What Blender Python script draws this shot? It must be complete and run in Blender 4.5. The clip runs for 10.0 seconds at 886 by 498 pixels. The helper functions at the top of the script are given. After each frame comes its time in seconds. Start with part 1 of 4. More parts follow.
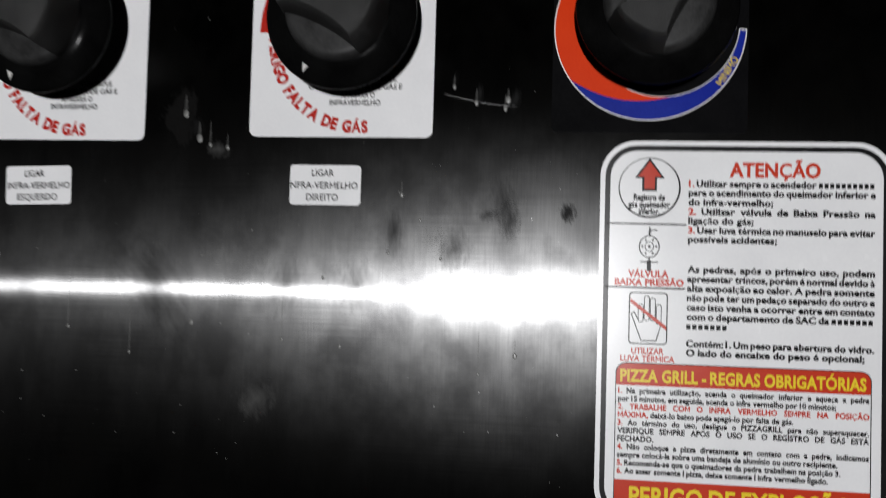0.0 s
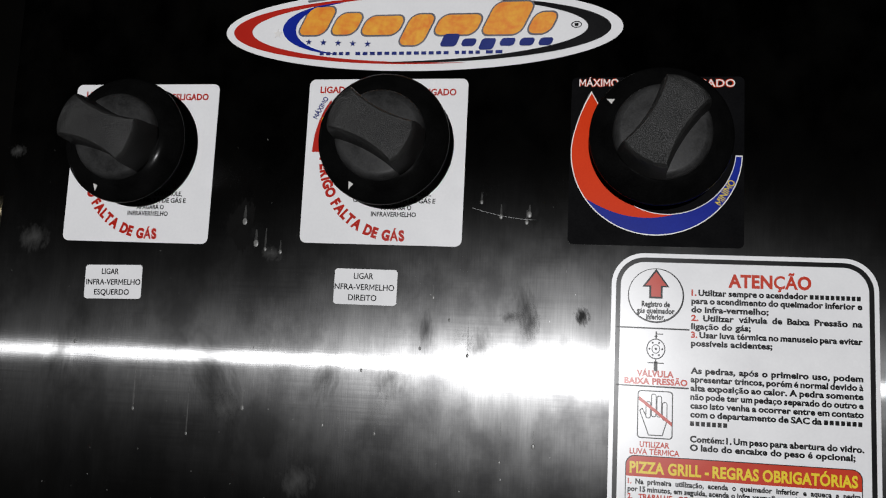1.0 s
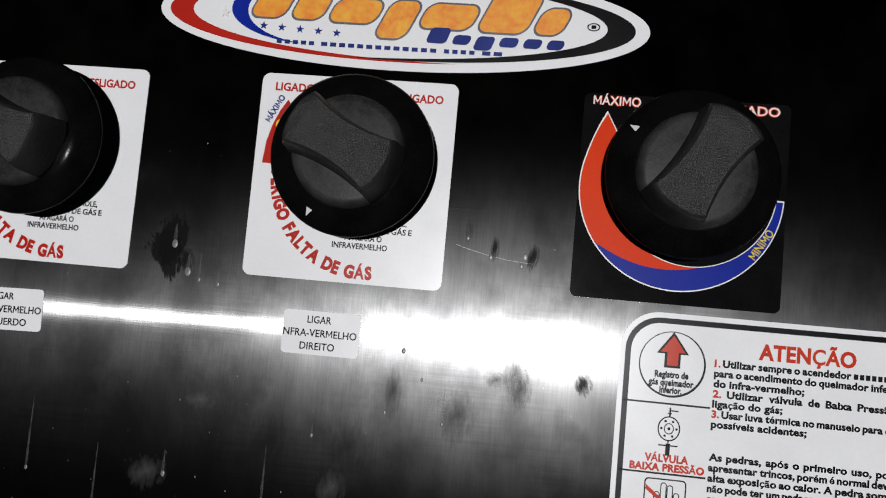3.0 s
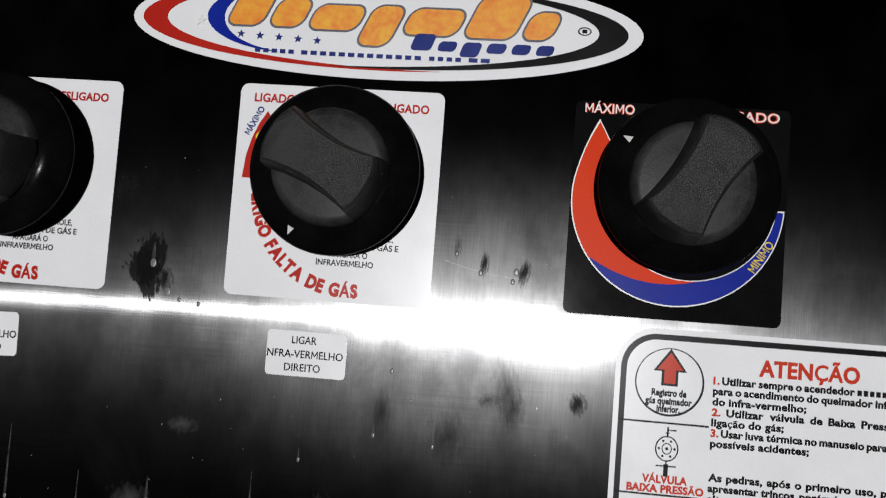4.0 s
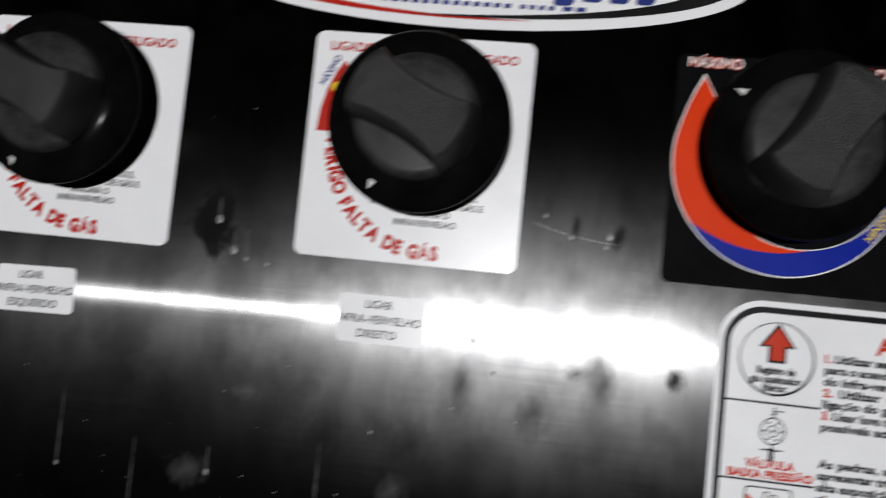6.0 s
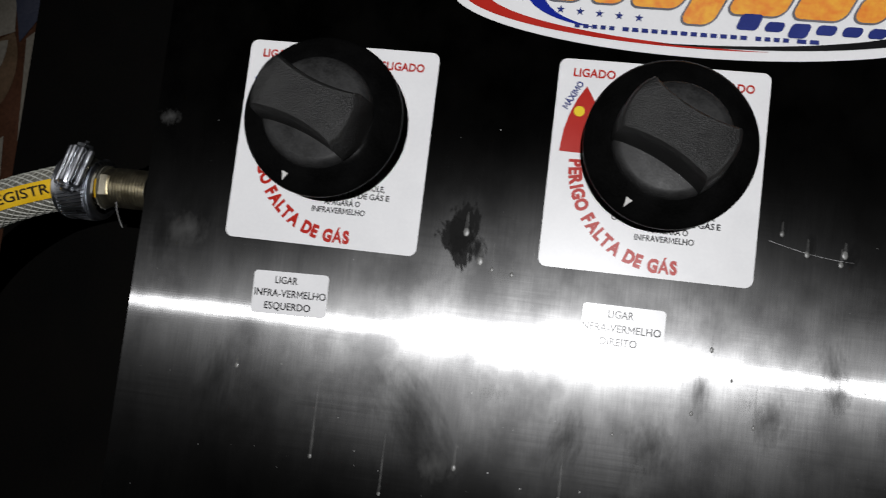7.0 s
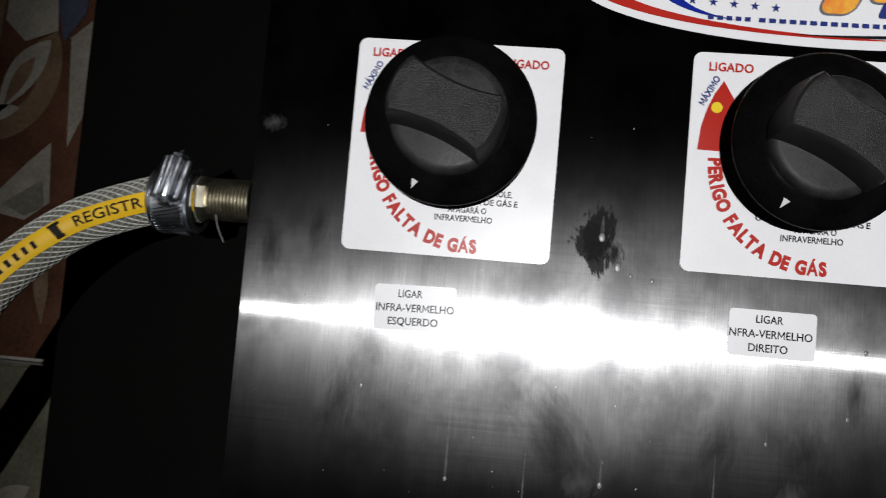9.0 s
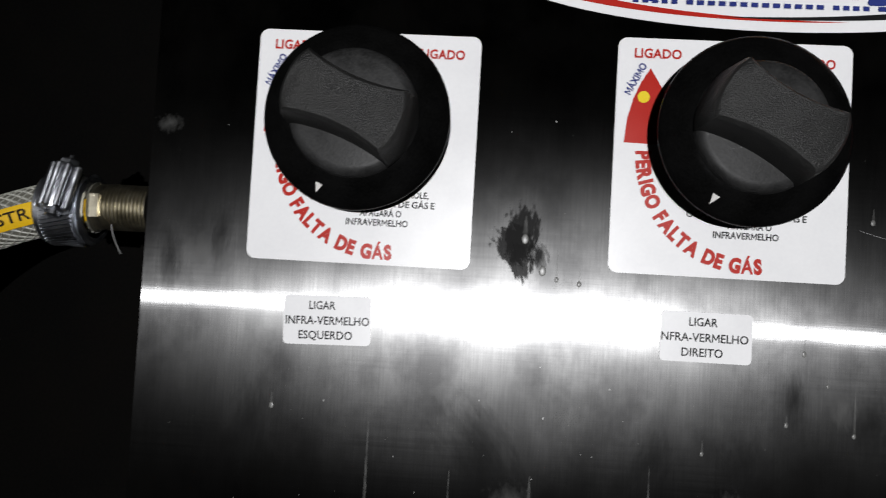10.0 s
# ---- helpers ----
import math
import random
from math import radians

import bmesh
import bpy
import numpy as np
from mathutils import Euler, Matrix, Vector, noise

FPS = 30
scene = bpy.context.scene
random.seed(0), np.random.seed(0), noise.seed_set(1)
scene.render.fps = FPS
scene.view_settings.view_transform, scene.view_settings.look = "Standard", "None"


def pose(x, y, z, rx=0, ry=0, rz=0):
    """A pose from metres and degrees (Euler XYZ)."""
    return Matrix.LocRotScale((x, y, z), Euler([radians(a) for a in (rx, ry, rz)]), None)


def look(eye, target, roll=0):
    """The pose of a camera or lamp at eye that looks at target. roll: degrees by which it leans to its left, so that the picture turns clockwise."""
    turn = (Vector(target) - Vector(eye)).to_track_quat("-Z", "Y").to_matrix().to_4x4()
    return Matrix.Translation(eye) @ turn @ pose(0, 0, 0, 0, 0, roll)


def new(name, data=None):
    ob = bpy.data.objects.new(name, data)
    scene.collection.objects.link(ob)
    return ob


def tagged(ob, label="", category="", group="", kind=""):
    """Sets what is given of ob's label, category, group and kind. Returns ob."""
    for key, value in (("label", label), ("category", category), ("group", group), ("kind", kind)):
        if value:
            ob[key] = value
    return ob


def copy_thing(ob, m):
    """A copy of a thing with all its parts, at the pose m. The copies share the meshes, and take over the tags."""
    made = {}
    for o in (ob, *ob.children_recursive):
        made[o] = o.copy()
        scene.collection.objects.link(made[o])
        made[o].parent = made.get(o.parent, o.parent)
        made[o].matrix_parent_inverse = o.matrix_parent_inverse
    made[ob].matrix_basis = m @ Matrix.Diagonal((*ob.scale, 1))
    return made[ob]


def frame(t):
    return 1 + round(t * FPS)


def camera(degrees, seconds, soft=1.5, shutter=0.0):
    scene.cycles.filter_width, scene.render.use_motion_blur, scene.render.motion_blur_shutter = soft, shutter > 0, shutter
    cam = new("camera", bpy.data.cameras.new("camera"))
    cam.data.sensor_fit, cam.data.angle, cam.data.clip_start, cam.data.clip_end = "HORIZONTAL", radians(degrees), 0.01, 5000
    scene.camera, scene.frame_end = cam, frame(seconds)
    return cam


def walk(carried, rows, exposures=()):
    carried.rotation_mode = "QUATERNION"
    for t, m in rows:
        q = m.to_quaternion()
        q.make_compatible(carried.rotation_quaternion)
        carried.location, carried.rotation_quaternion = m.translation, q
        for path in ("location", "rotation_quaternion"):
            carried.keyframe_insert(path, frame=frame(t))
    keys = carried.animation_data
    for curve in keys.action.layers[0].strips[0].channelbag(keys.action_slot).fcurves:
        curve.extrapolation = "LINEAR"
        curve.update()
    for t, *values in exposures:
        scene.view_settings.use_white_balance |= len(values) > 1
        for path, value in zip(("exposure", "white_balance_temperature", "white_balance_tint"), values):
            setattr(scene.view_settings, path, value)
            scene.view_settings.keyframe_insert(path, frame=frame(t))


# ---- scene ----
cam = camera(57.5, 10.0, soft=1.15, shutter=0.5)
PATH = [
    (0, (0.109, -0.29, 0.85), (-0.129, 1.695, 0.916), 1.6),
    (0.5, (0.113, -0.315, 0.863), (-0.195, 1.656, 0.993), 2.6),
    (1, (0.115, -0.325, 0.86), (-0.207, 1.635, 1.095), 2.7),
    (1.5, (0.107, -0.288, 0.883), (-0.124, 1.695, 1.018), 2.5),
    (2, (0.094, -0.28, 0.892), (-0.115, 1.706, 1.009), 5.0),
    (2.5, (0.092, -0.274, 0.9), (-0.092, 1.715, 1.002), 5.4),
    (2.7, (0.094, -0.273, 0.893), (-0.096, 1.711, 1.048), 5.4),
    (3.8, (0.095, -0.264, 0.899), (-0.08, 1.722, 1.05), 4.4),
    (4, (0.096, -0.262, 0.905), (-0.085, 1.726, 1.018), 4.3),
    (4.5, (0.097, -0.253, 0.908), (-0.062, 1.737, 1.021), 3.9),
    (5, (0.099, -0.249, 0.909), (-0.053, 1.742, 1.017), 3.6),
    (5.5, (0.096, -0.247, 0.902), (-0.075, 1.74, 1.058), 3.8),
    (6, (0.074, -0.245, 0.891), (-0.148, 1.739, 1.01), 5.8),
    (6.2, (0.052, -0.25, 0.885), (-0.188, 1.731, 1.016), 6.3),
    (7.3, (-0.005, -0.273, 0.879), (-0.278, 1.702, 1.029), 6.9),
    (7.5, (-0.012, -0.269, 0.876), (-0.272, 1.708, 1.031), 6.8),
    (8, (-0.023, -0.273, 0.881), (-0.237, 1.708, 1.047), 6.3),
    (8.5, (-0.056, -0.276, 0.875), (-0.277, 1.706, 1.026), 7.1),
    (9, (-0.052, -0.263, 0.885), (-0.233, 1.725, 1.003), 5.0),
    (9.5, (-0.046, -0.252, 0.89), (-0.183, 1.741, 0.974), 4.3),
    (10, (-0.036, -0.244, 0.894), (-0.147, 1.751, 0.977), 3.3),
]
walk(cam, [(t, look(eye, target, roll)) for t, eye, target, roll in PATH], [(0.0, -0.33), (1.0, -0.3), (1.5, -0.14), (2.0, -0.16), (5.0, -0.18), (6.0, -0.2), (7.5, -0.12), (8.5, -0.1), (9.0, -0.02), (10.0, 0.03)])

# ---- light: a dark room at night and one small stand-in lamp ----
world = bpy.data.worlds.new("night")
world.use_nodes = True
world.node_tree.nodes["Background"].inputs[0].default_value = (0.6, 0.7, 1.0, 1)
world.node_tree.nodes["Background"].inputs[1].default_value = 0.002
scene.world = world
# fixed spot added far behind the camera, standing in for its moving torch
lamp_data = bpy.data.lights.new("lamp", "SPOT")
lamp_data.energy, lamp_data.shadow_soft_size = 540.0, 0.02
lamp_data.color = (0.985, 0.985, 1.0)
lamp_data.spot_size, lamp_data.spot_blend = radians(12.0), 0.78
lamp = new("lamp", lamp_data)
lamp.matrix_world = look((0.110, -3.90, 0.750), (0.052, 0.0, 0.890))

# ---- materials ----
def node_mat(name):
    m = bpy.data.materials.new(name)
    m.use_nodes = True
    nt = m.node_tree
    return m, nt, nt.nodes["Principled BSDF"], nt.nodes["Material Output"]


def noise_node(nt, scale, detail=3.0, stretch=(1, 1, 1), rough=0.55):
    co = nt.nodes.new("ShaderNodeTexCoord")
    mp = nt.nodes.new("ShaderNodeMapping")
    mp.inputs["Scale"].default_value = stretch
    tx = nt.nodes.new("ShaderNodeTexNoise")
    tx.inputs["Scale"].default_value, tx.inputs["Detail"].default_value = scale, detail
    tx.inputs["Roughness"].default_value = rough
    nt.links.new(co.outputs["Object"], mp.inputs["Vector"])
    nt.links.new(mp.outputs["Vector"], tx.inputs["Vector"])
    return tx.outputs["Fac"]


def ramp(nt, fac, lo, hi, p0=0.3, p1=0.7):
    r = nt.nodes.new("ShaderNodeMapRange")
    r.inputs["From Min"].default_value, r.inputs["From Max"].default_value = p0, p1
    r.inputs["To Min"].default_value, r.inputs["To Max"].default_value = lo, hi
    nt.links.new(fac, r.inputs["Value"])
    return r.outputs["Result"]


def mix_rgb(nt, fac, a, b):
    n = nt.nodes.new("ShaderNodeMix")
    n.data_type = "RGBA"
    for sock, v in ((n.inputs[0], fac), (n.inputs[6], a), (n.inputs[7], b)):
        if hasattr(v, "is_output"):
            nt.links.new(v, sock)
        else:
            sock.default_value = v if isinstance(v, (int, float)) else (*v, 1)
    return n.outputs[2]


def bump(nt, height, distance, strength=1.0):
    b = nt.nodes.new("ShaderNodeBump")
    b.inputs["Distance"].default_value, b.inputs["Strength"].default_value = distance, strength
    nt.links.new(height, b.inputs["Height"])
    return b.outputs["Normal"]


def surface(name, c0, c1, rough=(0.4, 0.5), metal=0.0, big=40, fine=600, relief=0.0, spec=0.5, coat=0.0, stretch=(1, 1, 1)):
    """A plain real-world surface: two colours mixed by stains and grain, uneven gloss, fine relief."""
    m, nt, p, _ = node_mat(name)
    a, b = noise_node(nt, big, 4, stretch), noise_node(nt, fine, 2, stretch)
    mixed = nt.nodes.new("ShaderNodeMath")
    mixed.operation = "MULTIPLY_ADD"
    mixed.inputs[1].default_value = 0.4
    nt.links.new(b, mixed.inputs[0])
    half = nt.nodes.new("ShaderNodeMath")
    half.operation = "MULTIPLY"
    half.inputs[1].default_value = 0.6
    nt.links.new(a, half.inputs[0])
    nt.links.new(half.outputs[0], mixed.inputs[2])
    nt.links.new(mix_rgb(nt, ramp(nt, mixed.outputs[0], 0, 1, 0.35, 0.65), c0, c1), p.inputs["Base Color"])
    nt.links.new(ramp(nt, a, rough[0], rough[1]), p.inputs["Roughness"])
    p.inputs["Metallic"].default_value = metal
    p.inputs["Specular IOR Level"].default_value = spec
    p.inputs["Coat Weight"].default_value = coat
    if relief:
        nt.links.new(bump(nt, b, relief), p.inputs["Normal"])
    return m


def brushed_steel():
    m, nt, p, out = node_mat("brushed_steel")
    # vertical brushing, fainter cross scratches, greasy smears running down
    grain = noise_node(nt, 1.0, 3, (2600, 1, 26))
    cross = noise_node(nt, 1.0, 4, (80, 1, 1700))
    smear = noise_node(nt, 1.0, 5, (62, 1, 24))
    blotch = noise_node(nt, 55, 6, (1, 1, 0.8))
    add = nt.nodes.new("ShaderNodeMath")
    add.operation = "ADD"
    nt.links.new(grain, add.inputs[0])
    k = nt.nodes.new("ShaderNodeMath")
    k.operation = "MULTIPLY"
    k.inputs[1].default_value = 0.14
    nt.links.new(cross, k.inputs[0])
    nt.links.new(k.outputs[0], add.inputs[1])
    # slow waves in the sheet make the highlight's edge wander
    wave = nt.nodes.new("ShaderNodeMath")
    wave.operation = "MULTIPLY_ADD"
    wave.inputs[1].default_value = 1.6
    nt.links.new(noise_node(nt, 30, 2), wave.inputs[0])
    nt.links.new(add.outputs[0], wave.inputs[2])
    normal = bump(nt, wave.outputs[0], 0.00001, 0.55)
    along = nt.nodes.new("ShaderNodeCombineXYZ")
    along.inputs[2].default_value = 1.0
    dirt = nt.nodes.new("ShaderNodeMath")
    dirt.operation = "MULTIPLY"
    scored = nt.nodes.new("ShaderNodeMath")
    scored.operation = "MULTIPLY"
    nt.links.new(ramp(nt, smear, 0.42, 1.0, 0.32, 0.60), scored.inputs[0])
    nt.links.new(mix_rgb(nt, ramp(nt, noise_node(nt, 1.0, 3, (20, 1, 34)), 0.0, 1.0, 0.48, 0.64), (1, 1, 1), ramp(nt, noise_node(nt, 1.0, 4, (11, 1, 700), 0.6), 0.66, 1.0, 0.36, 0.58)), scored.inputs[1])
    nt.links.new(scored.outputs[0], dirt.inputs[0])
    streak = nt.nodes.new("ShaderNodeMath")
    streak.operation = "MULTIPLY"
    nt.links.new(ramp(nt, blotch, 0.3, 1.0, 0.34, 0.54), streak.inputs[0])
    nt.links.new(ramp(nt, noise_node(nt, 1.0, 3, (1900, 1, 60), 0.6), 0.78, 1.0, 0.36, 0.60), streak.inputs[1])
    nt.links.new(streak.outputs[0], dirt.inputs[1])

    def lobe(across, up, weight, kind="GGX"):
        g = nt.nodes.new("ShaderNodeBsdfAnisotropic")
        g.distribution = kind
        g.inputs["Roughness"].default_value = (across * up) ** 0.25
        g.inputs["Anisotropy"].default_value = 1 - (up / across) ** 0.5
        lo, hi = 0.23 * weight, 0.70 * weight
        nt.links.new(mix_rgb(nt, dirt.outputs[0], (lo, lo, lo * 1.01), (hi, hi, hi * 0.995)), g.inputs["Color"])
        nt.links.new(normal, g.inputs["Normal"])
        nt.links.new(along.outputs[0], g.inputs["Tangent"])
        return g.outputs[0]

    # a sharp core, the main brushing and a faint wide haze
    mixed = nt.nodes.new("ShaderNodeAddShader")
    pair = nt.nodes.new("ShaderNodeAddShader")
    nt.links.new(lobe(0.28, 0.0026, 0.050), pair.inputs[0])
    nt.links.new(lobe(0.105, 0.015, 0.062), pair.inputs[1])
    nt.links.new(pair.outputs[0], mixed.inputs[0])
    nt.links.new(lobe(0.122, 0.054, 0.029, "BECKMANN"), mixed.inputs[1])
    film = nt.nodes.new("ShaderNodeBsdfDiffuse")
    film.inputs["Color"].default_value = (0.25, 0.24, 0.22, 1)
    top = nt.nodes.new("ShaderNodeMixShader")
    nt.links.new(ramp(nt, blotch, 0.007, 0.001, 0.35, 0.6), top.inputs[0])
    nt.links.new(mixed.outputs[0], top.inputs[1])
    nt.links.new(film.outputs[0], top.inputs[2])
    nt.links.new(top.outputs[0], out.inputs["Surface"])
    return m


STEEL = brushed_steel()
BLACK_PAINT = surface("black_paint", (0.0010, 0.0010, 0.0010), (0.0024, 0.0021, 0.0018), (0.55, 0.7), big=25, fine=900, relief=0.00003, spec=0.02)
VINYL = surface("white_vinyl", (0.82, 0.82, 0.83), (0.87, 0.87, 0.875), (0.22, 0.28), big=60, fine=900, spec=0.34)
BLACK_VINYL = surface("black_vinyl", (0.004, 0.004, 0.0045), (0.007, 0.007, 0.0075), (0.10, 0.14), big=60, fine=1200, spec=0.05)
RED_INK = surface("red_ink", (0.42, 0.016, 0.010), (0.50, 0.024, 0.014), (0.21, 0.27), fine=2500, spec=0.24)
LABEL_RED = surface("label_red_ink", (0.52, 0.034, 0.012), (0.60, 0.046, 0.017), (0.21, 0.27), fine=2500, spec=0.22)
PRINT_INK = surface("hose_print", (0.010, 0.009, 0.007), (0.020, 0.018, 0.014), (0.6, 0.7), fine=2500, spec=0.08)
ORANGE_INK = surface("orange_red_ink", (0.66, 0.036, 0.004), (0.74, 0.050, 0.006), (0.3, 0.4), fine=1500, spec=0.05)
BLUE_INK = surface("blue_ink", (0.005, 0.015, 0.25), (0.008, 0.024, 0.31), (0.3, 0.4), fine=1500, spec=0.06)
NAVY_INK = surface("navy_ink", (0.02, 0.03, 0.16), (0.03, 0.045, 0.22), (0.21, 0.27), fine=2500, spec=0.24)
BLACK_INK = surface("black_ink", (0.006, 0.006, 0.007), (0.014, 0.014, 0.014), (0.21, 0.27), fine=2500, spec=0.15)
YELLOW_INK = surface("yellow_ink", (0.82, 0.60, 0.02), (0.87, 0.67, 0.04), (0.21, 0.27), fine=2500, spec=0.24)
WHITE_INK = surface("white_ink", (0.75, 0.73, 0.7), (0.82, 0.8, 0.78), (0.3, 0.4), fine=2500)
GREY_INK = surface("grey_ink", (0.10, 0.10, 0.12), (0.2, 0.2, 0.22), (0.21, 0.27), fine=2500, spec=0.24)
LOGO_ORANGE = surface("logo_orange", (0.80, 0.20, 0.01), (0.88, 0.42, 0.02), (0.4, 0.5), big=130, fine=500)
KNOB_BLACK = surface("knob_plastic", (0.002, 0.002, 0.002), (0.005, 0.005, 0.005), (0.12, 0.2), spec=0.022, big=90, fine=1500, relief=0.00001)
GRIP_BLACK = surface("grip_plastic", (0.014, 0.014, 0.014), (0.030, 0.030, 0.029), (0.34, 0.46), big=120, fine=2600, relief=0.00028, spec=0.26)
HUB_BLACK = surface("hub_plastic", (0.012, 0.012, 0.012), (0.034, 0.034, 0.034), (0.35, 0.5), big=160, fine=1500, relief=0.00003, spec=0.15)
PVC = surface("hose_pvc", (0.10, 0.098, 0.082), (0.15, 0.145, 0.12), (0.25, 0.38), big=120, fine=900, coat=0.25)
THREAD = surface("braid_thread", (0.36, 0.36, 0.32), (0.62, 0.62, 0.57), (0.15, 0.25), big=500, fine=3000)
THREAD_UNDER = surface("braid_under", (0.20, 0.20, 0.175), (0.30, 0.30, 0.26), (0.3, 0.4), big=500, fine=3000)
HOSE_YELLOW = surface("hose_yellow", (0.62, 0.36, 0.006), (0.72, 0.45, 0.010), (0.42, 0.55), big=80, fine=1500, spec=0.25)
CHROME = surface("zinc_plate", (0.50, 0.52, 0.56), (0.70, 0.72, 0.76), (0.24, 0.38), metal=1.0, big=200, fine=2500, relief=0.00002)
BRASS = surface("nickel_brass", (0.42, 0.38, 0.28), (0.58, 0.54, 0.43), (0.30, 0.42), metal=1.0, big=200, fine=2500, relief=0.00002)
STRAND_GREY = surface("strand_grey", (0.035, 0.035, 0.035), (0.08, 0.08, 0.077), (0.5, 0.6), fine=3000)
DRIP = surface("dried_drip", (0.10, 0.10, 0.095), (0.22, 0.22, 0.21), (0.25, 0.4), big=400, fine=3000)
SCRATCH = surface("bare_scratch", (0.22, 0.22, 0.22), (0.32, 0.32, 0.32), (0.4, 0.5), metal=0.3, fine=3000)
# tile colours dimmed, carrying the light falloff that the far lamp lacks
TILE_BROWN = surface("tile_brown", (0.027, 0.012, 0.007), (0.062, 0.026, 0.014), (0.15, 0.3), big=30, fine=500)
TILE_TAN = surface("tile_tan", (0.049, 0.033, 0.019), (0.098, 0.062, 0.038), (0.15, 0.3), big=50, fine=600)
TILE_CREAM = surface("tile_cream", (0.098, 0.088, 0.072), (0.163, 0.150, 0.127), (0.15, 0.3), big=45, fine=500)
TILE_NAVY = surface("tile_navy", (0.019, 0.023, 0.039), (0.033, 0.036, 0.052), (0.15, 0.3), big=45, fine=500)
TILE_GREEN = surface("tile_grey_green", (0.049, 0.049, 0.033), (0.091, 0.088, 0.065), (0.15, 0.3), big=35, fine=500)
PLASTER = surface("wall_plaster", (0.62, 0.60, 0.56), (0.78, 0.76, 0.72), (0.8, 0.9), big=18, fine=260, relief=0.0008)
GROUT = surface("tile_grout", (0.12, 0.11, 0.095), (0.21, 0.20, 0.175), (0.8, 0.9), big=60, fine=900, relief=0.0004)
FLOOR_MAT = surface("floor_cement", (0.16, 0.15, 0.14), (0.26, 0.25, 0.23), (0.5, 0.7), big=6, fine=90)


def grease_film(name, lo, hi, strength, colour, rough):
    """Grease on the steel, fading out unevenly towards the rim of a unit disc."""
    m, nt, p, out = node_mat(name)
    p.inputs["Base Color"].default_value = (*colour, 1)
    p.inputs["Roughness"].default_value = rough
    p.inputs["Specular IOR Level"].default_value = 0.06
    co = nt.nodes.new("ShaderNodeTexCoord")
    far = nt.nodes.new("ShaderNodeVectorMath")
    far.operation = "LENGTH"
    nt.links.new(co.outputs["Object"], far.inputs[0])
    uneven = nt.nodes.new("ShaderNodeMath")
    uneven.operation = "MULTIPLY_ADD"
    uneven.inputs[1].default_value = 1.5
    nt.links.new(noise_node(nt, 2.2, 5, (1.6, 0.7, 1), 0.62), uneven.inputs[0])
    nt.links.new(far.outputs["Value"], uneven.inputs[2])
    clear = nt.nodes.new("ShaderNodeBsdfTransparent")
    mixed = nt.nodes.new("ShaderNodeMixShader")
    nt.links.new(ramp(nt, uneven.outputs[0], strength, 0.0, lo, hi), mixed.inputs[0])
    nt.links.new(clear.outputs[0], mixed.inputs[1])
    nt.links.new(p.outputs[0], mixed.inputs[2])
    nt.links.new(mixed.outputs[0], out.inputs["Surface"])
    return m


SMEAR = grease_film("grease_smear", 0.75, 1.60, 0.40, (0.008, 0.008, 0.008), 0.6)
SCUFF = grease_film("pale_scuff", 0.7, 1.5, 0.13, (0.35, 0.35, 0.34), 0.6)
FLECK = grease_film("grease_fleck", 0.95, 1.5, 0.8, (0.006, 0.006, 0.006), 0.5)
SPOT = grease_film("grease_spot", 1.34, 1.52, 0.74, (0.0045, 0.0043, 0.0041), 0.5)


def thin_trail():
    m, nt, p, out = node_mat("drip_trail")
    p.inputs["Base Color"].default_value = (0.26, 0.26, 0.25, 1)
    clear = nt.nodes.new("ShaderNodeBsdfTransparent")
    mixed = nt.nodes.new("ShaderNodeMixShader")
    nt.links.new(ramp(nt, noise_node(nt, 500, 3, (1, 0.3, 1)), 0.03, 0.27, 0.35, 0.65), mixed.inputs[0])
    nt.links.new(clear.outputs[0], mixed.inputs[1])
    nt.links.new(p.outputs[0], mixed.inputs[2])
    nt.links.new(mixed.outputs[0], out.inputs["Surface"])
    return m


TRAIL = thin_trail()


# ---- mesh helpers ----
def part(name, bm, material, parent=None, label="", smooth=False):
    me = bpy.data.meshes.new(name)
    bmesh.ops.recalc_face_normals(bm, faces=bm.faces)
    bm.to_mesh(me)
    bm.free()
    me.materials.append(material)
    if smooth:
        me.shade_smooth()
        me.set_sharp_from_angle(angle=radians(38))
    ob = new(name, me)
    if parent is not None:
        ob.parent = parent
    if label:
        ob["label"] = label
    return ob


def thing(name, m, label, category, group=""):
    e = new(name)
    e.empty_display_size = 0.02
    e.matrix_world = m
    return tagged(e, label, category, group)


def on_panel(x, z, turn=0.0, lift=0.0):
    """Local x and y lie on the panel's face, local z points out of it; turn in degrees, counter-clockwise."""
    return pose(x, -lift, z, 90, 0, 0) @ pose(0, 0, 0, 0, 0, turn)


def prism(bm, pts, z0, z1):
    lo = [bm.verts.new((x, y, z0)) for x, y in pts]
    hi = [bm.verts.new((x, y, z1)) for x, y in pts]
    bm.faces.new(hi)
    bm.faces.new(lo[::-1])
    n = len(pts)
    for i in range(n):
        bm.faces.new((lo[i], lo[(i + 1) % n], hi[(i + 1) % n], hi[i]))
    return bm


def flat(bm, pts, z):
    bm.faces.new([bm.verts.new((x, y, z)) for x, y in pts])
    return bm


def strip(bm, a, b, z, closed=True):
    va = [bm.verts.new((x, y, z)) for x, y in a]
    vb = [bm.verts.new((x, y, z)) for x, y in b]
    n = len(a)
    for i in range(n if closed else n - 1):
        j = (i + 1) % n
        bm.faces.new((va[i], va[j], vb[j], vb[i]))
    return bm


